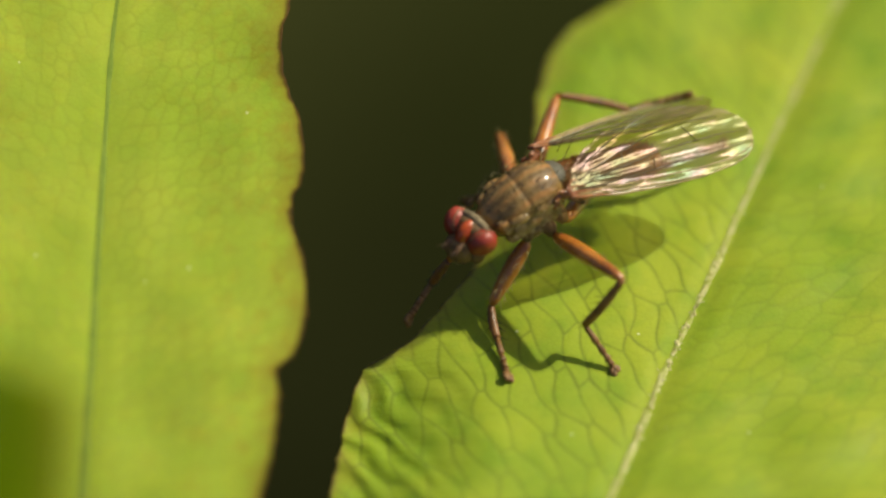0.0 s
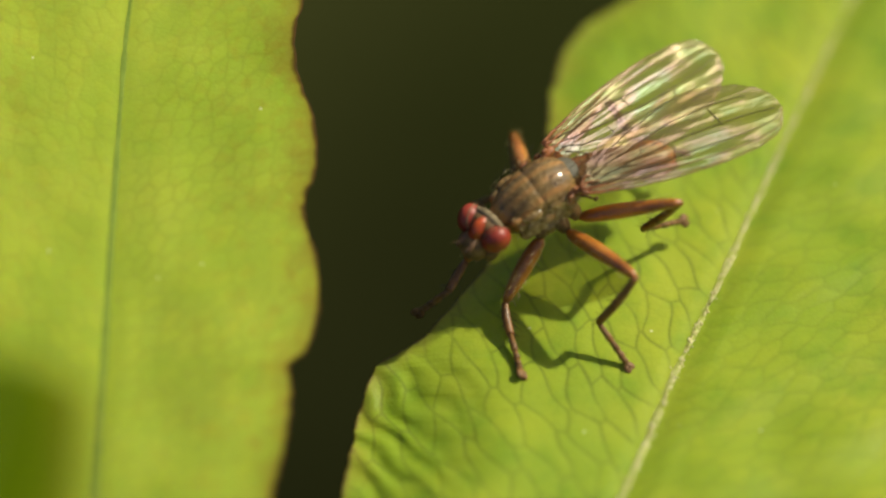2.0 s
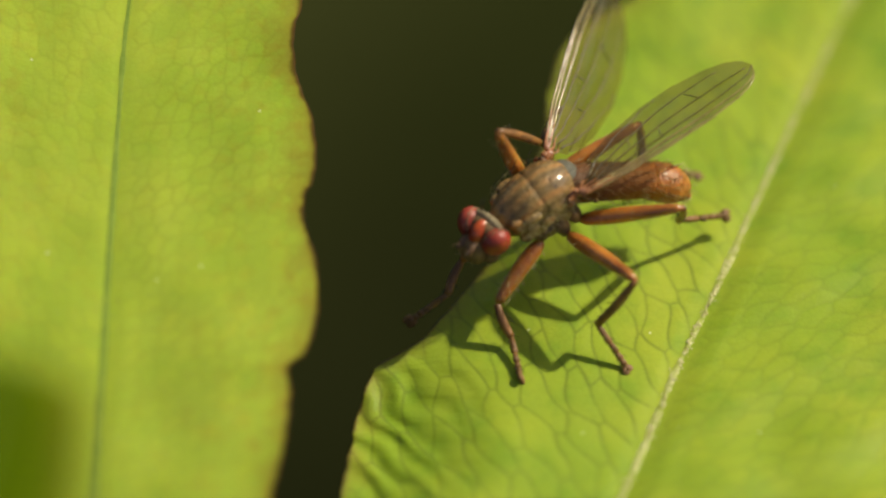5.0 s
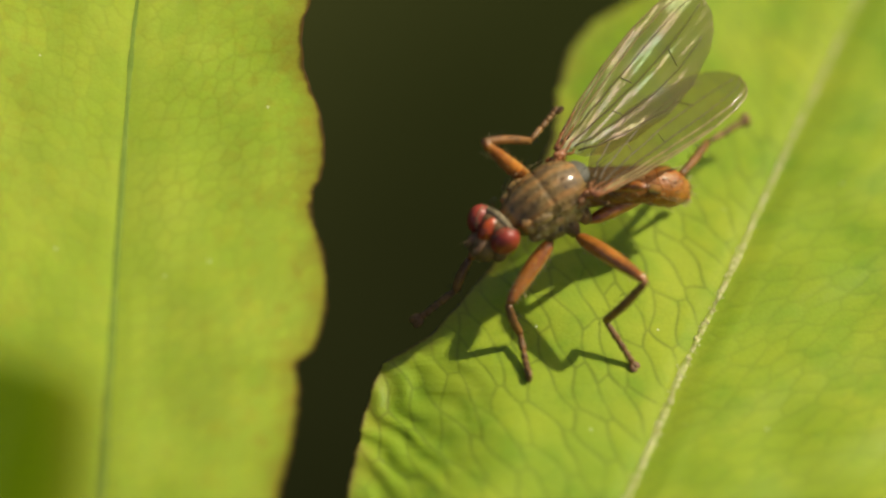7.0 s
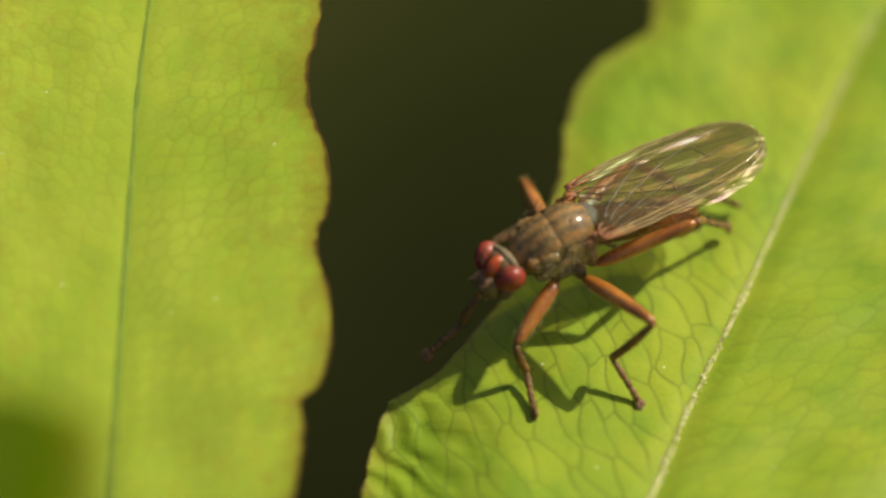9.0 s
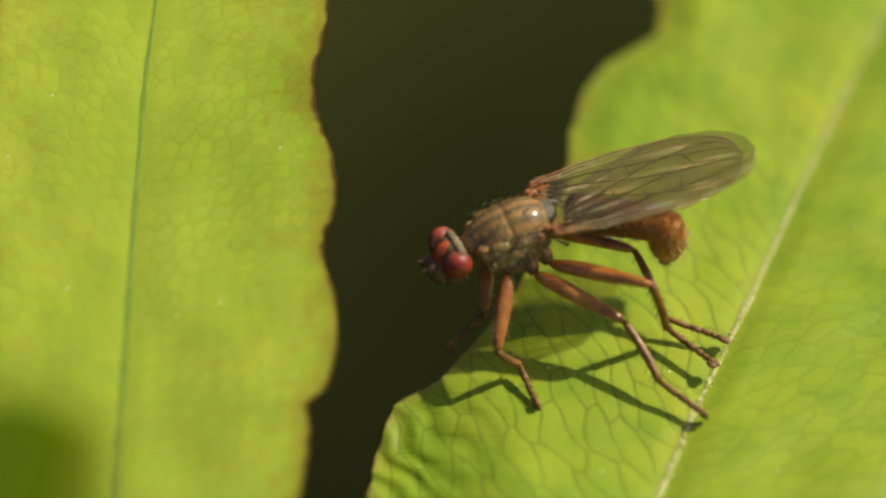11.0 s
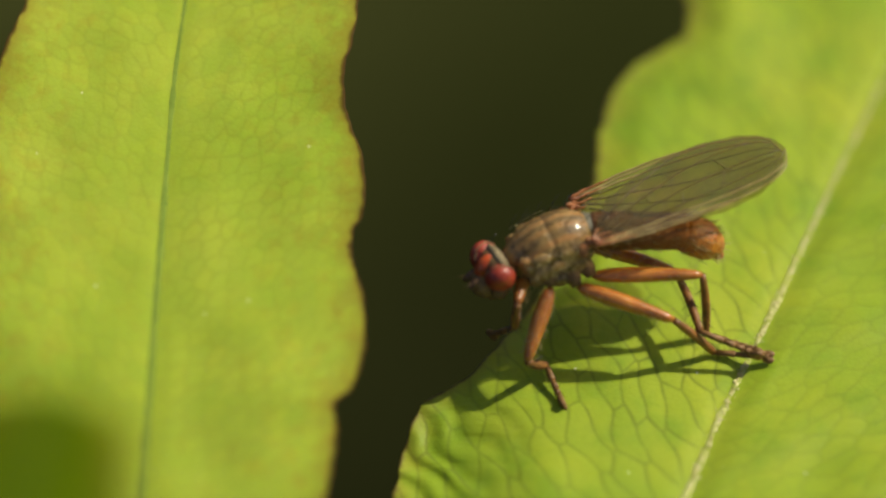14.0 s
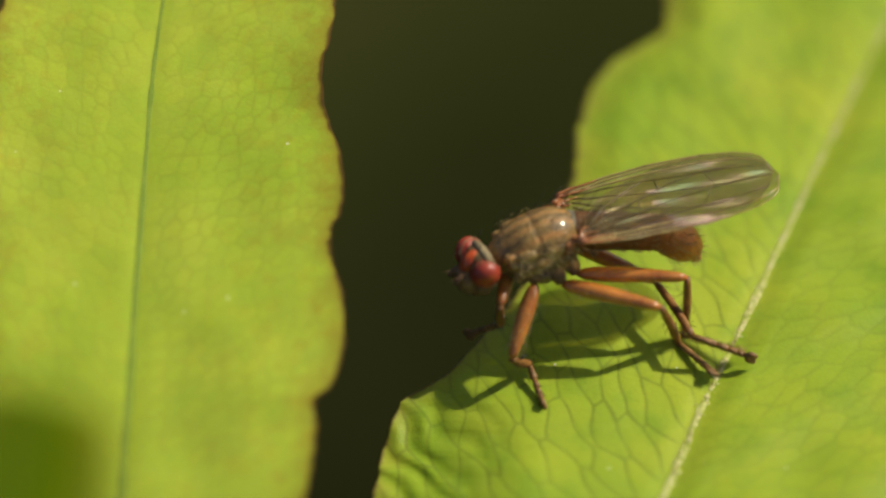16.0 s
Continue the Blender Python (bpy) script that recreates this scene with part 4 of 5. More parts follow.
# seconds, how far the abdomen hangs and swings to the fly's left, how far its tip bends, how far it is drawn out
TAIL = [(0, 14, 5, 8, -0.5), (2.2, 14, 6, 8, -0.5), (3.3, 12, 10, 8, -0.5), (4.2, 12, 20, 14, -0.35), (6.3, 18, 22, 16, -0.4), (7.0, 17, 15, 12, -0.6), (7.5, 17, 13, 12, -0.6), (7.8, 14, 9, 8, -0.5),
        (9.2, 14, 8, 8, -0.5), (11.4, 9, 25, 80, 0.7), (12.1, 14, 26, 86, 0.5), (12.5, 14, 22, 76, 0.5), (13.1, 19, 25, 68, 0.5), (13.5, 12, 20, 40, 0.45), (13.8, 6, 18, 30, 0.2),
        (14.2, 8, 13, 22, -0.15), (14.8, 8, 12, 22, -0.15), (16, 9, 13, 26, -0.15)]
# seconds, how far the head bows, leans to the fly's left, and turns to it
NOD = [(0, -8, 2, 13), (9.2, -7, 2, 12), (11.3, 4, 2, 5), (13.0, 4, 2, 6), (13.5, 6, 2, 6), (14.2, 5, 2, 8), (16, 5, 2, 8)]
# seconds, sweep away from the tail, lift, twist
WING_LEFT = [(0, 5.5, -16.6, 14.5), (0.3, 12.9, -18.5, 12), (0.6, 11.9, -12.2, 13), (1, 10.8, -19.7, 12.2), (1.2, 9.8, -13.3, 14.1), (1.5, 9.9, -7.9,
             15.1), (1.8, 17.3, 3.3, 14.8), (2.1, 11.3, 0, 15.3), (2.45, -6, -14.6, 1.9), (3.3, -8.1, -17.7, 2.1), (3.5, 0.6, 0.7, 19.8), (3.8, -7.9,
             -3.8, 20.6), (4, -1.7, -3.8, 14.2), (4.2, -0.4, 4.9, -18.4)]
WING_LEFT += [(6.3, -2.4, 7.1, -18.3), (6.5, -4.6, 4.8, -16.4), (6.7, -10.1, -7.1, -8.6), (6.9, -21.1, 12.7, -39.8), (7, -12.2, -7.1, -4.6), (7.3,
              -14.3, -10.3, -2.5), (7.5, -14.3, -11.3, 1.4), (7.7, -18.4, -8.1, 21.4), (8, -5.6, 3.9, 12.7), (8.1, -11.2, -9.2, 9.1), (8.3, -12.2,
              -7.1, 6.2), (8.5, -14.3, -6, 4.3), (9, -11.2, -8.2, 4.2), (9.2, -11.2, -8.2, 4.2)]
WING_LEFT += [(11.3, 7.2, 9.8, 12.1), (11.5, 7.2, 9.8, 12.1), (12, -0.9, 1.8, 11), (12.5, -6, 1.7, 11.3), (13, -4.2, -1.6, 11.1), (13.5, 3.6, 10.1,
              12), (14.1, -5.2, 2.7, 11.2), (14.5, -6.4, 0.4, 11.2), (15.2, -5.4, 0.4, 11.2), (15.4, -4.4, -1.7, 18.8), (15.6, -4.2, 2.7, 17), (15.8,
              -3.9, 6.1, 13.3), (16, -1.2, -2.7, 12.9)]
WING_RIGHT = [(0, 1.7, -24.1, 39.9), (0.3, 7, -15.7, 19.8), (0.6, 1.7, -24.1, 39.9), (1, 3.8, -19.9, 11.7), (1.2, 5.9, -18.8, -8.9), (1.5, -6.8,
              -21.8, 1.9), (1.8, 0.4, -2.6, -23.8), (2.1, 6.9, -10.3, -24), (2.45, -12.2, -12, -5.7), (3.3, -8.9, -16.5, -6), (3.5, -5.7, 13.3,
              -21.9), (3.8, 9.7, 5, -30.3), (4, 1.5, -4.9, -27.2), (4.2, 37, -2.5, -54.9)]
WING_RIGHT += [(6.3, 43.2, -6.7, -54.7), (6.5, 47.4, -7.7, -54.7), (6.7, 30.6, 2.9, -36.4), (6.9, 12.3, 25.5, -32.8), (7, 15.5, 13.2, -34.5), (7.3,
               13.6, 11.6, -52), (7.5, 7.4, 7.2, -49.2), (7.7, 4.8, -13.5, -21.5), (8, 7.9, -3.9, -15.2), (8.1, 12.1, -6, -26.6), (8.3, -3.7, -8.1,
               -8.1), (8.5, 0.6, -8.2, -8.3), (9.2, -4.8, -9.1, -8)]
WING_RIGHT += [(11.3, -9.7, 1.9, -7.2), (12, -12.3, 7.4, -7), (13, -7.2, 2.5, -7.2), (13.5, -4.1, 2.8, -7.1), (14.5, -10.4, 3.3, -7.2), (15.2, -10.4,
               3.2, -7.2), (15.4, -12.7, 8.5, -12.9), (15.8, -5.7, 10.5, -10.9), (16, -15.3, 4, -6.9)]

# seconds, knee, ankle and toe
STEPS = {name + side: [] for name, *_ in LEG_SIZES for side in "LR"}
STEPS["frontL"] += [
    (0, 1.83, -2.12, 0.39, 1.96, -3.02, 0.1, 2.24, -4.36, 0.05),
    (1.5, 1.86, -2.13, 0.38, 1.98, -3.03, 0.11, 2.26, -4.36, 0.05),
    (9.2, 1.79, -3.01, 1.21, 2.06, -3.17, 0.3, 2.25, -4.39, 0.09),
    (11.5, 1.06, -2.83, 0.91, 1.68, -2.7, 0.2, 2.16, -3.92, 0.07),
    (12.5, 1.23, -3.01, 0.84, 1.77, -2.67, 0.14, 2.17, -3.96, 0.05),
    (13.5, 1.06, -3.1, 0.77, 1.66, -2.69, 0.16, 2.15, -3.94, 0.06),
    (14.5, 1.32, -3.21, 0.85, 1.77, -2.74, 0.15, 2.16, -4.03, 0.05),
    (16, 1.33, -3.23, 0.87, 1.8, -2.81, 0.17, 2.16, -4.1, 0.05)]
STEPS["frontR"] += [
    (0, 0.65, -1.06, 0.93, 0.23, -1.06, 0.07, -0.43, -2.21, -0.13),
    (1.5, 0.69, -1.12, 0.8, 0.32, -1.98, 0.66, -0.52, -1.89, -0.41),
    (9.2, 0.71, -1.24, 0.97, 0.36, -1.37, 0.09, -0.6, -2.26, -0.19),
    (11.5, 0.85, -1.6, 1.15, 0.9, -0.97, 0.43, 0.03, -1.7, -0.18),
    (12.5, 0.95, -1.93, 2.08, 0.94, -2.15, 1.1, 0.16, -1.4, -0.11),
    (13.5, 0.87, -2.04, 2.13, 0.83, -2.05, 1.14, 0.07, -1.41, -0.16),
    (14.5, 1.01, -2.17, 2.08, 0.9, -2.43, 1.11, 0.15, -1.66, -0.1),
    (16, 1.02, -2.19, 1.89, 1.04, -2.07, 0.91, 0.01, -1.59, -0.22)]
STEPS["midL"] += [
    (0, 5.25, -2.89, 2.39, 4.28, -3.18, 0.84, 5.1, -4.07, 0.03),
    (1.5, 5.26, -2.9, 2.4, 4.3, -3.2, 0.84, 5.14, -4.07, 0.02),
    (9.2, 5.39, -3.18, 2.36, 4.33, -3.17, 0.83, 5.1, -4.1, 0.02),
    (10.2, 5, -2.72, 2.46, 4.98, -2.84, 0.6, 5.94, -3.81, 0.48),
    (11.3, 4.61, -2.27, 1.03, 5.5, -3.83, 0.61, 6.63, -4.63, 0.31),
    (11.4, 4.86, -1.89, 1.37, 5.49, -3.43, 0.61, 6.52, -4.37, 0.31),
    (11.5, 4.54, -2.2, 1.42, 5.74, -2.54, 0.07, 7, -3.39, 0.29),
    (11.6, 4.66, -2.12, 1.37, 6.04, -2.37, 0.17, 7.33, -3.19, 0.27),
    (11.7, 4.88, -1.97, 1.46, 6.23, -2.28, 0.25, 7.7, -2.6, 0.3)]
STEPS["midL"] += [
    (11.8, 4.96, -1.92, 1.77, 5.61, -2, 0.04, 6.77, -2.98, 0.28),
    (11.9, 4.85, -2.31, 1.48, 6.4, -2.85, 0.64, 7.83, -3.04, 0.27),
    (12, 4.94, -2.29, 1.31, 6.45, -2.97, 0.49, 7.9, -3.32, 0.29),
    (12.1, 4.94, -2.33, 1.42, 6.37, -2.36, 0.26, 7.76, -2.97, 0.3),
    (12.2, 4.96, -2.34, 1.94, 5.18, -1.99, 0.14, 6.35, -2.9, 0.31),
    (12.3, 4.82, -2.67, 2.35, 5.74, -2.75, 0.74, 7.08, -3.26, 0.32),
    (12.4, 5.23, -1.98, 1.87, 5.68, -2.07, 0.08, 6.78, -3.12, 0.29),
    (12.5, 5.23, -2.01, 1.89, 5.48, -2.27, 0.08, 6.12, -3.64, 0.31),
    (12.6, 5.01, -2.46, 1.76, 6.04, -2.28, 0.24, 7.16, -3.31, 0.29)]
STEPS["midL"] += [
    (12.7, 5.14, -2.2, 1.78, 5.85, -2.28, 0.07, 7.12, -3.12, 0.26),
    (12.8, 5.06, -2.36, 1.59, 6.3, -2.21, 0.22, 7.72, -2.73, 0.3),
    (12.9, 5.26, -2.04, 1.69, 6.12, -2.41, 0.1, 7.45, -3.09, 0.35),
    (13, 5.26, -1.87, 1.96, 5.46, -1.65, 0.14, 6.54, -2.74, 0.28),
    (13.1, 5.2, -1.81, 2.04, 5.42, -1.79, 0.21, 6.48, -2.9, 0.28),
    (13.2, 5.22, -1.61, 2.02, 6.15, -2.61, 0.75, 7.47, -2.02, 0.28),
    (13.3, 5.07, -2.13, 1.58, 6.46, -2.92, 0.64, 7.95, -3, 0.31),
    (13.4, 4.83, -2.17, 1.63, 6.27, -2.07, 0.47, 7.75, -2.27, 0.31),
    (13.5, 4.86, -2.33, 1.42, 6.41, -2.94, 0.57, 7.83, -2.37, 0.33)]
STEPS["midL"] += [
    (13.6, 4.87, -2.31, 1.48, 6.25, -3.14, 0.54, 7.59, -2.48, 0.32),
    (13.7, 4.93, -2.24, 1.57, 6.01, -3.29, 0.48, 7.4, -2.71, 0.32),
    (13.8, 5.06, -2.26, 1.58, 6.1, -3.23, 0.41, 7.58, -3.05, 0.32),
    (13.9, 5.15, -2.2, 1.62, 6.45, -3.02, 0.58, 7.95, -2.86, 0.33),
    (14, 5.15, -2.35, 1.64, 6.2, -2.2, 0.13, 7.67, -2.5, 0.31),
    (14.1, 5.19, -2.49, 1.75, 6.13, -2.07, 0.22, 7.42, -2.87, 0.29),
    (14.2, 5.39, -2.1, 1.86, 5.71, -1.7, 0.09, 6.9, -2.64, 0.29),
    (14.3, 5.33, -2.2, 2, 5.42, -1.87, 0.18, 6.65, -2.76, 0.29),
    (14.4, 5.54, -1.68, 2.11, 5.88, -2.37, 0.43, 7.3, -2.84, 0.37)]
STEPS["midL"] += [
    (14.5, 5.42, -2.15, 1.79, 6.29, -2.07, 0.16, 7.75, -2.45, 0.36),
    (14.6, 5.23, -2.53, 1.84, 6.53, -2.12, 0.6, 8, -1.99, 0.36),
    (14.7, 5.14, -2.69, 2.13, 6.38, -2.59, 0.76, 7.69, -1.87, 0.38),
    (14.8, 5.32, -2.27, 1.94, 5.7, -2.08, 0.14, 7.13, -2.55, 0.36),
    (14.9, 5.53, -1.69, 2.1, 5.83, -2.51, 0.46, 7.32, -2.62, 0.35),
    (15, 5.44, -2.15, 1.73, 6.72, -1.86, 0.42, 8.2, -2.09, 0.36),
    (15.1, 5.22, -2.49, 1.74, 6.48, -2.07, 0.46, 7.97, -2.2, 0.35),
    (15.2, 4.88, -3.1, 1.9, 6.3, -2.82, 0.74, 7.72, -2.31, 0.36),
    (15.3, 4.93, -3, 1.69, 6.45, -3.07, 0.63, 7.82, -2.5, 0.35)]
STEPS["midL"] += [
    (15.4, 5.33, -2.33, 1.62, 6.48, -2.23, 0.19, 7.95, -2.54, 0.34),
    (15.5, 5.31, -2.34, 1.67, 6.21, -2.46, 0.06, 7.64, -2.91, 0.35),
    (15.6, 5.62, -2.02, 1.85, 5.79, -2.84, 0.22, 7.19, -3.24, 0.34),
    (15.7, 5.57, -1.98, 1.77, 5.96, -3.54, 0.89, 7.4, -3.36, 0.32),
    (15.8, 5.49, -2.4, 1.35, 7.05, -2.96, 0.44, 8.27, -3.54, 0.54),
    (15.9, 5.67, -1.79, 1.86, 6.14, -2.9, 0.4, 7.2, -3.75, 0.46),
    (16, 5.34, -2.25, 1.84, 5.79, -1.98, 0.07, 6.71, -3.19, 0.28)]
STEPS["midR"] += [
    (0, 2.07, 3.2, 0.88, 2.3, 1.43, 1.13, 0.9, 1.78, -0.04),
    (0.6, 2.11, 3.2, 0.87, 2.35, 1.43, 1.12, 0.95, 1.79, -0.03),
    (0.8, 2.38, 3.4, 2.43, 3.97, 3.35, 1.47, 5.18, 2.89, 2.12),
    (1, 2.49, 3.4, 2.38, 4.03, 3.34, 1.36, 5.28, 2.87, 2.03),
    (1.2, 2.18, 3.23, 0.94, 2.35, 1.44, 1.13, 1.05, 1.54, -0.04),
    (1.5, 2.08, 3.17, 0.84, 2.23, 1.39, 1.12, 0.93, 1.5, -0.06),
    (3.2, 2, 3.16, 0.87, 2.19, 1.38, 1.13, 0.85, 1.56, -0.04),
    (3.6, 2.05, 3.34, 1.76, 2.77, 1.69, 2.23, 3.14, 2.7, 2.42),
    (4.2, 1.69, 0.44, 4.5, 2.94, 1.15, 3.28, 3.33, 2.8, 2.99)]
STEPS["midR"] += [
    (6.3, 1.4, 0.2, 4.35, 2.63, 1, 3.18, 3.36, 2.53, 3.01),
    (6.5, 2.17, 3.28, 2.07, 3.97, 3.43, 1.5, 4.3, 4, 2.57),
    (7, 1.05, 0.1, 4.12, 2.32, 1.1, 3.18, 3.18, 2.55, 2.99),
    (7.4, 2.07, 3.11, 1.86, 3.19, 3.14, 0.48, 3.88, 2.38, 2.03),
    (7.7, 2.02, 3.07, 1.21, 2.2, 1.27, 1.27, 0.87, 1.44, 0.11),
    (9.2, 2.05, 2.81, 0.89, 2.37, 3.09, -0.85, 1.08, 1.92, -0.51),
    (11.5, 2.93, 2.38, 0.18, 2.31, 0.91, 1.02, 0.84, 1.54, 0.05),
    (12.5, 2.93, 2.31, 0.03, 2.45, 0.85, 1.02, 1.08, 1.08, 0.01),
    (13.5, 2.43, 2.45, 0.3, 2.05, 0.84, 1.05, 0.67, 1.1, -0.02)]
STEPS["midR"] += [
    (14.5, 2.92, 2.19, 0.09, 2.49, 0.7, 1.02, 1.03, 1.28, 0),
    (16, 2.93, 2.21, 0.13, 2.48, 0.71, 1.04, 1.05, 1.13, -0.01)]
STEPS["hindL"] += [
    (0, 6.16, 1.76, 1.20, 6.80, 2.34, 1.00, 7.59, 2.83, 0.90),
    (1, 6.16, 1.76, 1.20, 6.80, 2.34, 1.00, 7.59, 2.83, 0.90),
    (1.5, 6.31, -0.83, 3.39, 5.72, 0.03, 1.65, 7.1, 1.23, 1.01),
    (1.8, 6.79, 0.16, 2.2, 7.1, 1.14, 0.46, 8.14, 0.25, 1.07),
    (2, 6.35, -1.01, 3.26, 5.54, -0.49, 1.48, 6.91, 0.59, 0.61),
    (2.4, 6.26, -1.45, 3.25, 6.22, -0.59, 1.42, 7.74, 0.06, 0.35),
    (2.8, 6.67, -0.77, 2.42, 6.04, -0.23, 0.6, 7.63, -0.67, 0.28),
    (3, 6.48, -1.12, 2.99, 5.75, -0.81, 1.14, 7.37, -0.64, 0.23),
    (3.2, 6.4, -1.24, 3.13, 5.71, -0.9, 1.26, 7.29, -0.65, 0.21)]
STEPS["hindL"] += [
    (3.5, 6.56, -0.37, 2.83, 6.64, 0.83, 1.22, 7.95, 2, 0.87),
    (3.8, 6.16, -1.38, 3.51, 6.19, -0.57, 1.65, 7.67, 0.3, 0.64),
    (4.2, 6.35, -1.21, 3.28, 6.45, -0.47, 1.4, 8.06, 0.23, 0.57),
    (6.3, 6.63, -0.66, 2.74, 6.68, 0.67, 1.23, 7.82, 1.97, 0.71),
    (6.5, 6.63, -0.57, 2.74, 6.8, 0.64, 1.15, 7.94, 1.94, 0.65),
    (6.7, 6.03, -1.73, 3.63, 6.17, -0.75, 1.85, 7.14, 0.77, 0.93),
    (7, 6.57, 0.74, 2.24, 7.17, 2.54, 1.47, 8.55, 3.96, 1),
    (7.3, 6.47, -0.8, 3.24, 6.82, 0.41, 1.66, 8.19, 1.38, 0.76),
    (7.5, 6.39, -1.05, 3.39, 6.61, 0.05, 1.71, 7.97, 0.97, 0.65)]
STEPS["hindL"] += [
    (7.8, 6.12, -1.34, 3.74, 5.99, -0.42, 1.93, 6.81, 0.93, 0.68),
    (8, 6.18, 1.0, 2.23, 7.1, 2.76, 2.42, 8.37, 3.87, 2.44),
    (8.2, 6.65, 0.12, 2.33, 7.06, 1.46, 0.91, 8.61, 2.08, 0.65),
    (8.3, 6.81, -0.35, 2.66, 7.23, 1.0, 1.25, 8.18, 2.08, 0.35),
    (8.5, 4.86, -2.28, 4.37, 5.13, -0.83, 3.01, 5.86, 0.47, 2.1),
    (8.7, 6.96, -0.47, 2.55, 7.25, 0.95, 1.17, 8.39, 1.91, 0.36),
    (8.9, 6.6, -0.42, 3.04, 6.94, 0.86, 1.54, 7.64, 1.68, 0.22),
    (9.2, 6.47, -0.43, 3.32, 6.75, 0.97, 1.92, 7.67, 2.0, 0.92),
    (10.2, 5.93, -1.59, 2.82, 6.08, -1.25, 0.85, 7.54, -1.76, 0.3),
    (11.3, 5.01, -2.01, 2.49, 5.55, -2.05, 0.54, 6.56, -3.1, 0.57),
    (11.4, 5, -2.08, 2.52, 5.52, -2.38, 0.59, 6.73, -3.22, 0.51),
    (11.5, 5.29, -1.6, 1.2, 5.59, -3.56, 0.99, 6.88, -4.36, 0.5),
    (11.6, 5.48, -0.78, 1.99, 5.71, -1.57, 0.16, 6.72, -2.88, 0.51)]
STEPS["hindL"] += [
    (11.7, 5.68, -0.66, 1.86, 5.86, -2.57, 1.39, 7.4, -2.06, 0.5),
    (11.8, 5.72, -1.13, 1.56, 5.54, -3.1, 1.36, 7, -2.55, 0.45),
    (11.9, 5.64, -1.32, 2.12, 5.26, -1.78, 0.21, 6.48, -2.84, 0.53),
    (12, 5.58, -1.81, 2.47, 5.14, -2.06, 0.52, 6.69, -2.34, 0.56),
    (12.1, 5.69, -1.34, 1.61, 6.38, -2.28, -0.01, 7.77, -1.54, 0.56),
    (12.2, 5.7, -1.74, 1.24, 6.04, -3.69, 1.01, 7.45, -2.68, 0.55),
    (12.3, 5.61, -1.99, 2.43, 6.5, -2.24, 0.64, 8.05, -1.27, 0.54),
    (12.4, 5.62, -2.06, 2.56, 5.76, -2.13, 0.55, 7.26, -2.52, 0.56),
    (12.5, 5.79, -1.42, 1.98, 5.58, -2.14, 0.13, 6.88, -3.2, 0.49)]
STEPS["hindL"] += [
    (12.6, 5.85, -1.25, 1.99, 5.99, -2.21, 0.24, 7.52, -2.91, 0.48),
    (12.7, 5.97, -1.19, 1.8, 5.68, -3.1, 1.42, 7.23, -3.28, 0.48),
    (12.8, 5.81, -1.23, 2.16, 5.27, -0.98, 0.25, 6.22, -2.38, 0.51),
    (12.9, 5.84, -1.28, 1.9, 6.1, -2.11, 0.1, 7.67, -1.61, 0.53),
    (13, 5.96, -1.34, 2.03, 6.21, -2.41, 0.37, 7.77, -2.01, 0.52),
    (13.1, 5.84, -1.47, 1.49, 5.95, -3.39, 1.05, 7.55, -2.58, 0.59),
    (13.2, 5.68, -1.4, 1.79, 6.63, -3, 1.1, 8.26, -3.09, 0.48),
    (13.3, 5.35, -1.85, 2, 6.31, -1.6, 0.26, 7.76, -2.29, 0.62),
    (13.4, 5.43, -1.54, 1.58, 6.61, -3.11, 1.35, 8, -2.32, 0.53)]
STEPS["hindL"] += [
    (13.5, 4.93, -2.32, 3.16, 4.86, -1.58, 1.3, 6.34, -1.95, 0.41),
    (13.6, 4.47, -2.8, 3.52, 4.31, -2.22, 1.6, 5.66, -2.51, 0.32),
    (13.7, 4.35, -2.9, 3.62, 4.85, -2.44, 1.71, 6.35, -2.12, 0.45),
    (13.8, 4.94, -2.48, 3.26, 5.75, -2.05, 1.45, 7.43, -1.66, 0.63),
    (13.9, 4.95, -2.82, 3.08, 5.64, -2.12, 1.31, 7.33, -1.63, 0.53),
    (14, 5.86, -1.16, 2.1, 6, -1.62, 0.16, 7.43, -2.46, 0.51),
    (14.1, 5.98, -0.96, 2.19, 5.47, -1, 0.26, 6.43, -2.33, 0.53),
    (14.2, 6.1, -1.24, 1.72, 6.17, -3.16, 1.3, 7.72, -2.4, 0.58),
    (14.3, 5.81, -2.11, 2.5, 6.13, -2.92, 0.69, 7.82, -2.38, 0.53)]
STEPS["hindL"] += [
    (14.4, 5.92, -1.76, 2.29, 6.33, -2.45, 0.45, 7.98, -1.91, 0.51),
    (14.5, 6.13, -1.11, 1.91, 6.14, -2.96, 1.23, 7.67, -2.24, 0.54),
    (14.6, 6.07, -0.86, 2.21, 5.25, -0.85, 0.37, 6.35, -2, 0.59),
    (14.7, 5.95, -1.46, 2, 6.46, -1.89, 0.12, 7.54, -0.64, 0.47),
    (14.8, 5.89, -1.81, 2.36, 6.07, -2.21, 0.4, 7.65, -1.43, 0.44),
    (14.9, 6.08, -1.61, 1.94, 5.87, -2.27, 0.08, 7.33, -2.06, 0.55),
    (15, 6.08, -1.16, 2.21, 5.92, -2.47, 0.71, 7.6, -2.59, 0.48),
    (15.1, 5.97, -1.25, 2.09, 5.22, -1.58, 0.27, 6.57, -2.6, 0.5),
    (15.2, 5.54, -2.27, 3.21, 4.54, -1.78, 1.54, 5.42, -2.66, 0.39)]
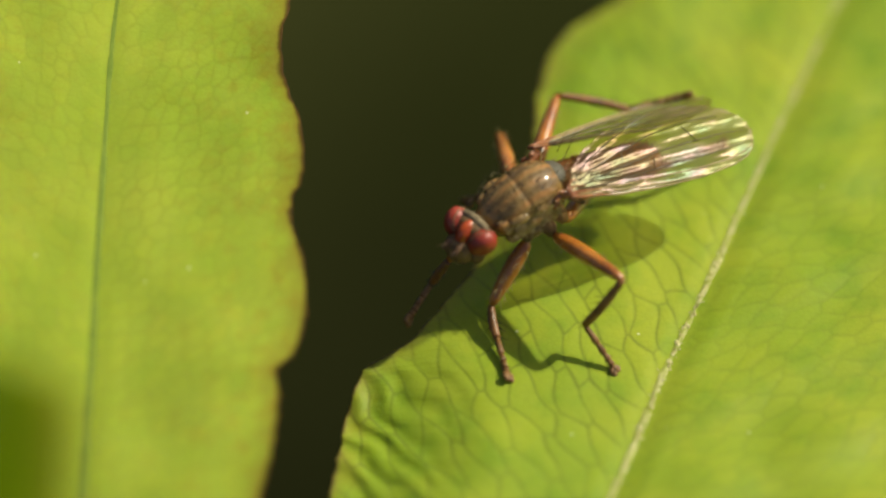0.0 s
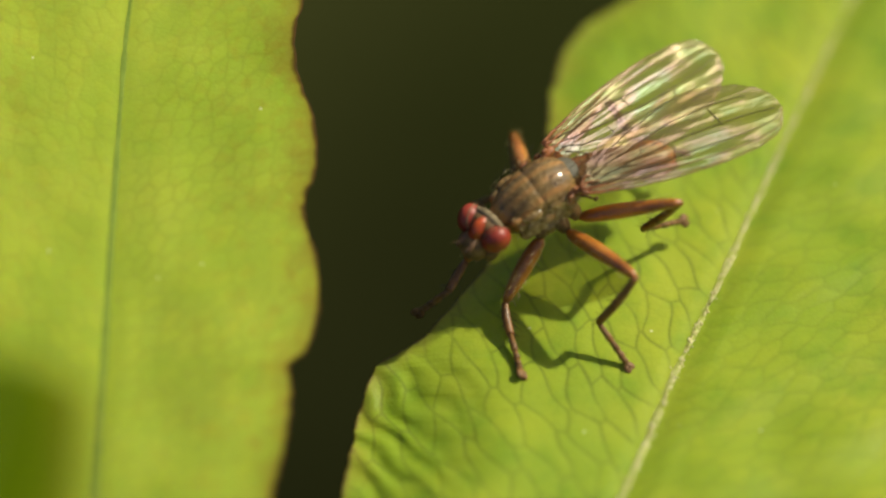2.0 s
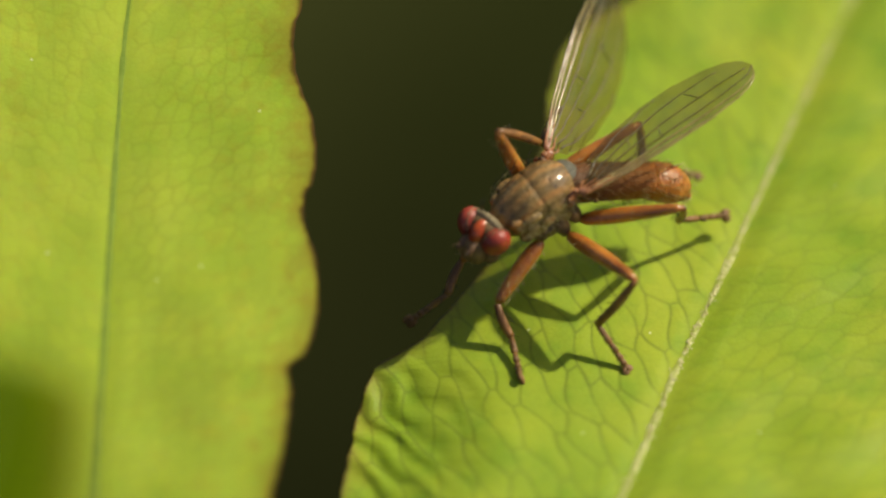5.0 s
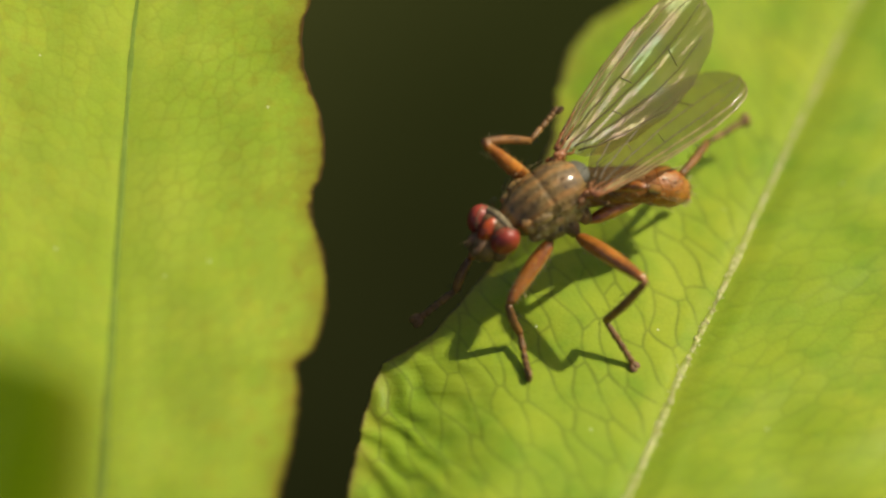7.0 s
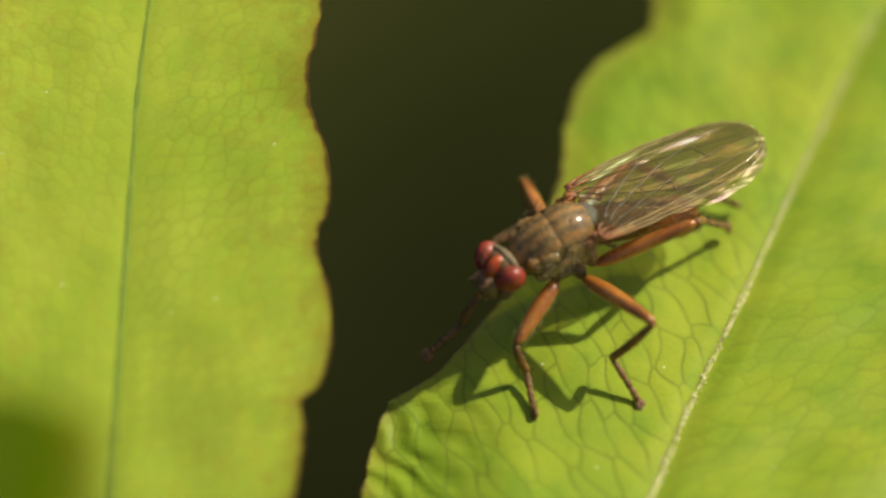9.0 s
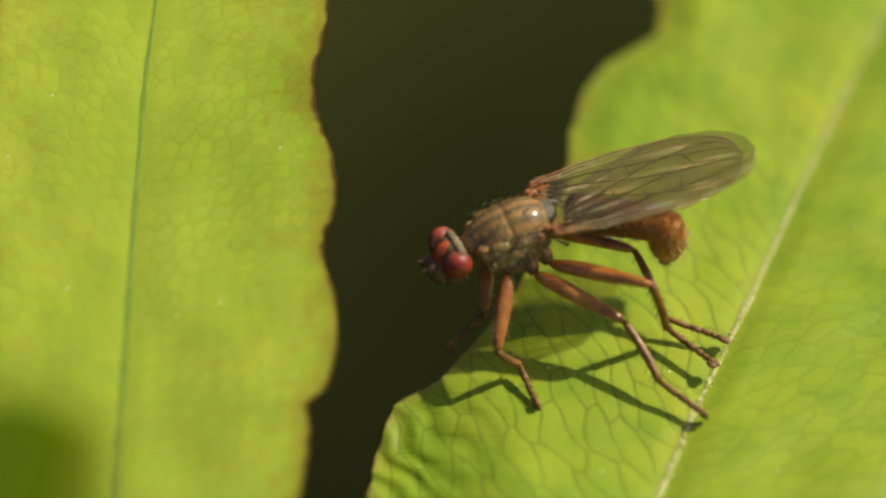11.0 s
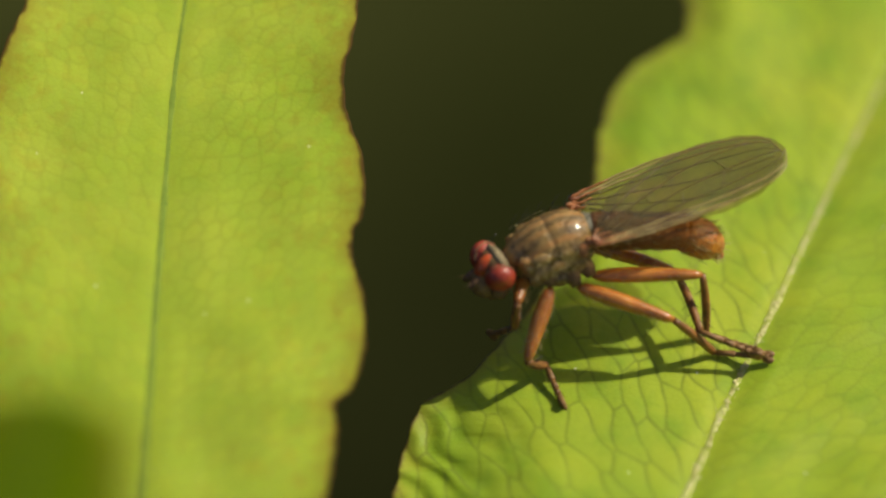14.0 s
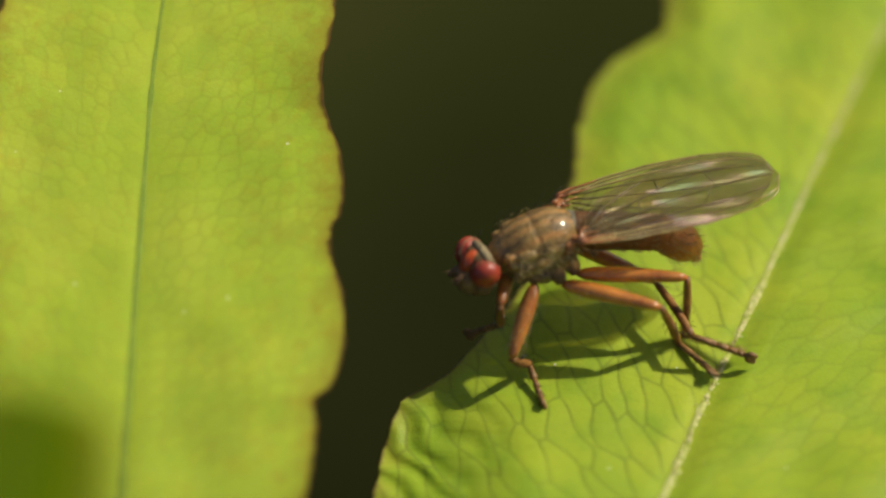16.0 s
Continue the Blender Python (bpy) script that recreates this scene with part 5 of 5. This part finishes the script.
STEPS["hindL"] += [
    (15.3, 5.86, -1.94, 1.42, 4.63, -3.5, 1.23, 6.1, -3.41, 0.34),
    (15.4, 6.06, -1.56, 2.07, 6.36, -2.49, 0.35, 7.51, -1.45, 0.49),
    (15.5, 5.82, -1.99, 2.24, 6.51, -2.42, 0.4, 8.01, -1.46, 0.51),
    (15.6, 5.85, -1.67, 2.45, 6.98, -2.35, 0.92, 8.3, -1.19, 0.57),
    (15.7, 5.59, -2.14, 3.15, 5.86, -2.55, 1.18, 7.56, -2.02, 0.56),
    (15.8, 5.55, -2.48, 2.94, 6.23, -2.21, 1.06, 7.95, -1.75, 0.55),
    (15.9, 5.97, -1.35, 1.98, 6.67, -1.36, 0.11, 8.29, -1.76, 0.47),
    (16, 5.93, -1.41, 2.09, 5.93, -1.8, 0.13, 7.43, -2.56, 0.45)]
STEPS["hindR"] += [
    (0, 3.65, 3.68, 2.34, 5.6, 3.62, 1.8, 7.19, 3.9, 2.07),
    (0.3, 3.41, 3.74, 2.26, 5.41, 3.96, 1.97, 6.97, 4.34, 2.1),
    (0.6, 3.64, 3.69, 2.26, 5.59, 3.66, 1.72, 7.16, 3.82, 2.06),
    (0.8, 3.52, 3.66, 1.61, 5.34, 3.59, 0.81, 6.49, 2.9, 1.91),
    (1.1, 3.25, 3.74, 1.85, 5.15, 3.72, 1.16, 6.53, 3.3, 1.93),
    (1.5, 3.85, 3.64, 1.93, 5.78, 3.59, 1.22, 6.84, 3.1, 2.23),
    (2.1, 4.63, 3.25, 2.74, 5.28, 3.24, 0.8, 6.34, 2.64, 1),
    (3, 3.94, 3.59, 2.45, 5.01, 3.01, 0.82, 6.24, 2.64, 0.89),
    (4.2, 4.68, 3.15, 2.76, 5.25, 2.88, 0.84, 6.47, 2.58, 0.77)]
STEPS["hindR"] += [
    (6.3, 5.37, -0.64, 3.08, 6.1, 0.53, 1.58, 7.26, 1.68, 0.43),
    (7.3, 5.25, -0.68, 3.43, 5.72, 0.51, 1.84, 6.54, 1.8, 0.51),
    (7.7, 2.98, 3.56, 2.07, 4.93, 3.57, 1.4, 6.05, 3.01, 2.23),
    (8, 3.29, 3.5, 2.3, 5.05, 3.22, 1.38, 6.68, 3.01, 1.69),
    (8.4, 2.57, 3.43, 1.77, 4.37, 3.19, 0.9, 5.97, 2.75, 0.94),
    (8.7, 5.05, 2.72, 1.64, 6.48, 2.86, 0.25, 8.0, 2.13, 0.5),
    (9, 4.91, 2.85, 1.8, 6.28, 3.26, 0.4, 7.87, 2.61, 0.4),
    (9.2, 4.79, 2.93, 1.7, 6.08, 3.46, 0.27, 7.55, 2.73, 0.74),
    (10.2, 5.17, -0.5, 2.73, 5.5, -0.38, 0.76, 6.96, -0.85, 0.43),
    (11.5, 4.57, -0.36, 0.86, 5.71, -1.97, 0.55, 7.36, -2.22, 0.3),
    (12, 5.1, -0.39, 0.91, 5.14, -2.39, 0.89, 6.8, -2.05, 0.46)]
STEPS["hindR"] += [
    (12.5, 5.2, -0.58, 0.95, 5.58, -2.53, 0.84, 7.12, -3.07, 0.49),
    (13, 4.9, -0.83, 0.77, 6.25, -2.29, 0.56, 7.93, -2.03, 0.5),
    (13.2, 5.04, -0.39, 1.13, 6.15, -2.04, 0.95, 7.74, -2.42, 0.46),
    (13.3, 5.03, -0.08, 1.37, 6.04, -1.79, 1.16, 7.61, -2.13, 0.48),
    (13.4, 4.95, 0.03, 1.49, 5.85, -1.66, 0.94, 7.52, -1.73, 0.48),
    (13.5, 4.88, -0.17, 1.58, 5.97, -1.26, 0.33, 7.54, -2, 0.49),
    (13.6, 4.9, -0.04, 1.48, 5.62, -1.63, 0.55, 7.1, -2.36, 0.5),
    (13.7, 4.98, 0.13, 1.6, 4.72, -1.84, 1.39, 6.19, -2.05, 0.45),
    (13.8, 5.08, 0.16, 1.65, 5.27, -1.77, 1.23, 6.75, -2.28, 0.49)]
STEPS["hindR"] += [
    (13.9, 5.19, 0.11, 1.62, 5.45, -1.79, 1.08, 7.06, -2.04, 0.49),
    (14, 5.28, -0.34, 1.25, 5.8, -2.25, 1.06, 7.39, -2.59, 0.48),
    (14.5, 5.35, -0.58, 1.05, 5.97, -2.46, 0.89, 7.66, -2.39, 0.49),
    (15, 5.36, -0.54, 1.07, 6.15, -2.37, 0.97, 7.76, -2.68, 0.46),
    (15.5, 5.12, -0.86, 0.76, 6.46, -2.31, 0.53, 8.02, -1.49, 0.51),
    (16, 5.32, -0.64, 1, 6.13, -2.46, 0.93, 7.71, -2.84, 0.5)]


def leg_joints(name, side, stand, values):
    """Two-bone reach from the hip towards the ankle, all in the fly's space."""
    lf, lt, ls = next(s[1:4] for s in LEG_SIZES if s[0] == name)
    back = stand.inverted()
    knee, ankle, toe = (back @ Vector(values[i:i + 3]) for i in (0, 3, 6))
    h = HIPS[name]
    hip = Vector((h[0], h[1] if side == "L" else -h[1], h[2]))
    way = ankle - hip
    d = min(max(way.length, abs(lf - lt) + 0.05), lf + lt - 0.02)
    way.normalize()
    ankle = hip + way * d
    x = (d * d + lf * lf - lt * lt) / (2 * d)
    out = knee - hip
    out -= way * out.dot(way)
    out.normalize()
    knee = hip + way * x + out * math.sqrt(max(lf * lf - x * x, 0.0))
    toe = ankle + (toe - ankle).normalized() * ls
    return hip, knee, ankle, toe


def motions():
    times = [i / 10 for i in range(161)]
    stands = {t: body_pose(glide(STAND, t)) for t in times}

    def metres(m):
        m = m.copy()
        m.translation = m.translation * MM
        return m

    walk(fly, [(t, metres(stands[t])) for t in times])
    rows, tip_rows = [], []
    for t in times:
        hang, swing, bend, out = glide(TAIL, t)
        rows.append((t, metres(Matrix.Translation((-1.02 - out, 0, 0)) @ Matrix.Rotation(-radians(hang), 4, "Y") @ Matrix.Rotation(-radians(swing), 4, "Z"))))
        tip_rows.append((t, metres(Matrix.Translation((-2.7, 0, -0.19)) @ Matrix.Rotation(-radians(bend), 4, "Y"))))
    walk(fly_abdomen[0], rows)
    walk(fly_abdomen[1], tip_rows)
    joint = Vector((1.25, 0, 0.0))
    rows = []
    for t in times:
        bow, lean, yaw = glide(NOD, t)
        turn = Matrix.Rotation(radians(yaw), 4, "Z") @ Matrix.Rotation(radians(bow), 4, "Y") @ Matrix.Rotation(-radians(lean), 4, "X")
        rows.append((t, metres(Matrix.Translation(joint) @ turn @ Matrix.Translation(-joint))))
    walk(fly_head, rows)
    for sy, wing, keys in ((1, fly_wings[0], WING_LEFT), (-1, fly_wings[1], WING_RIGHT)):
        hinge = Vector((-1.10, sy * 0.92, 0.36 + 0.03 * sy))
        rows = []
        for t in times:
            sweep, lift, twist = glide(keys, t)
            a, e = radians(sweep), radians(lift)
            d = Vector((-math.cos(a) * math.cos(e), sy * math.sin(a) * math.cos(e), math.sin(e)))
            m = along(hinge, hinge + d, Vector((0, 0, 1)))
            rows.append((t, m @ Matrix.Rotation(radians(twist) * sy, 4, "X")))
        walk(wing, rows)
    for key, (femur, tibia, tarsus) in fly_legs.items():
        name, side = key[:-1], key[-1]
        rows = ([], [], [])
        for t in times:
            hip, knee, ankle, toe = leg_joints(name, side, stands[t], glide(STEPS[key], t))
            up = (knee - (hip + ankle) / 2).normalized()
            for row, a, b in zip(rows, (hip, knee, ankle), (knee, ankle, toe)):
                row.append((t, along(a, b, up)))
        for ob, row in zip((femur, tibia, tarsus), rows):
            walk(ob, row)


motions()
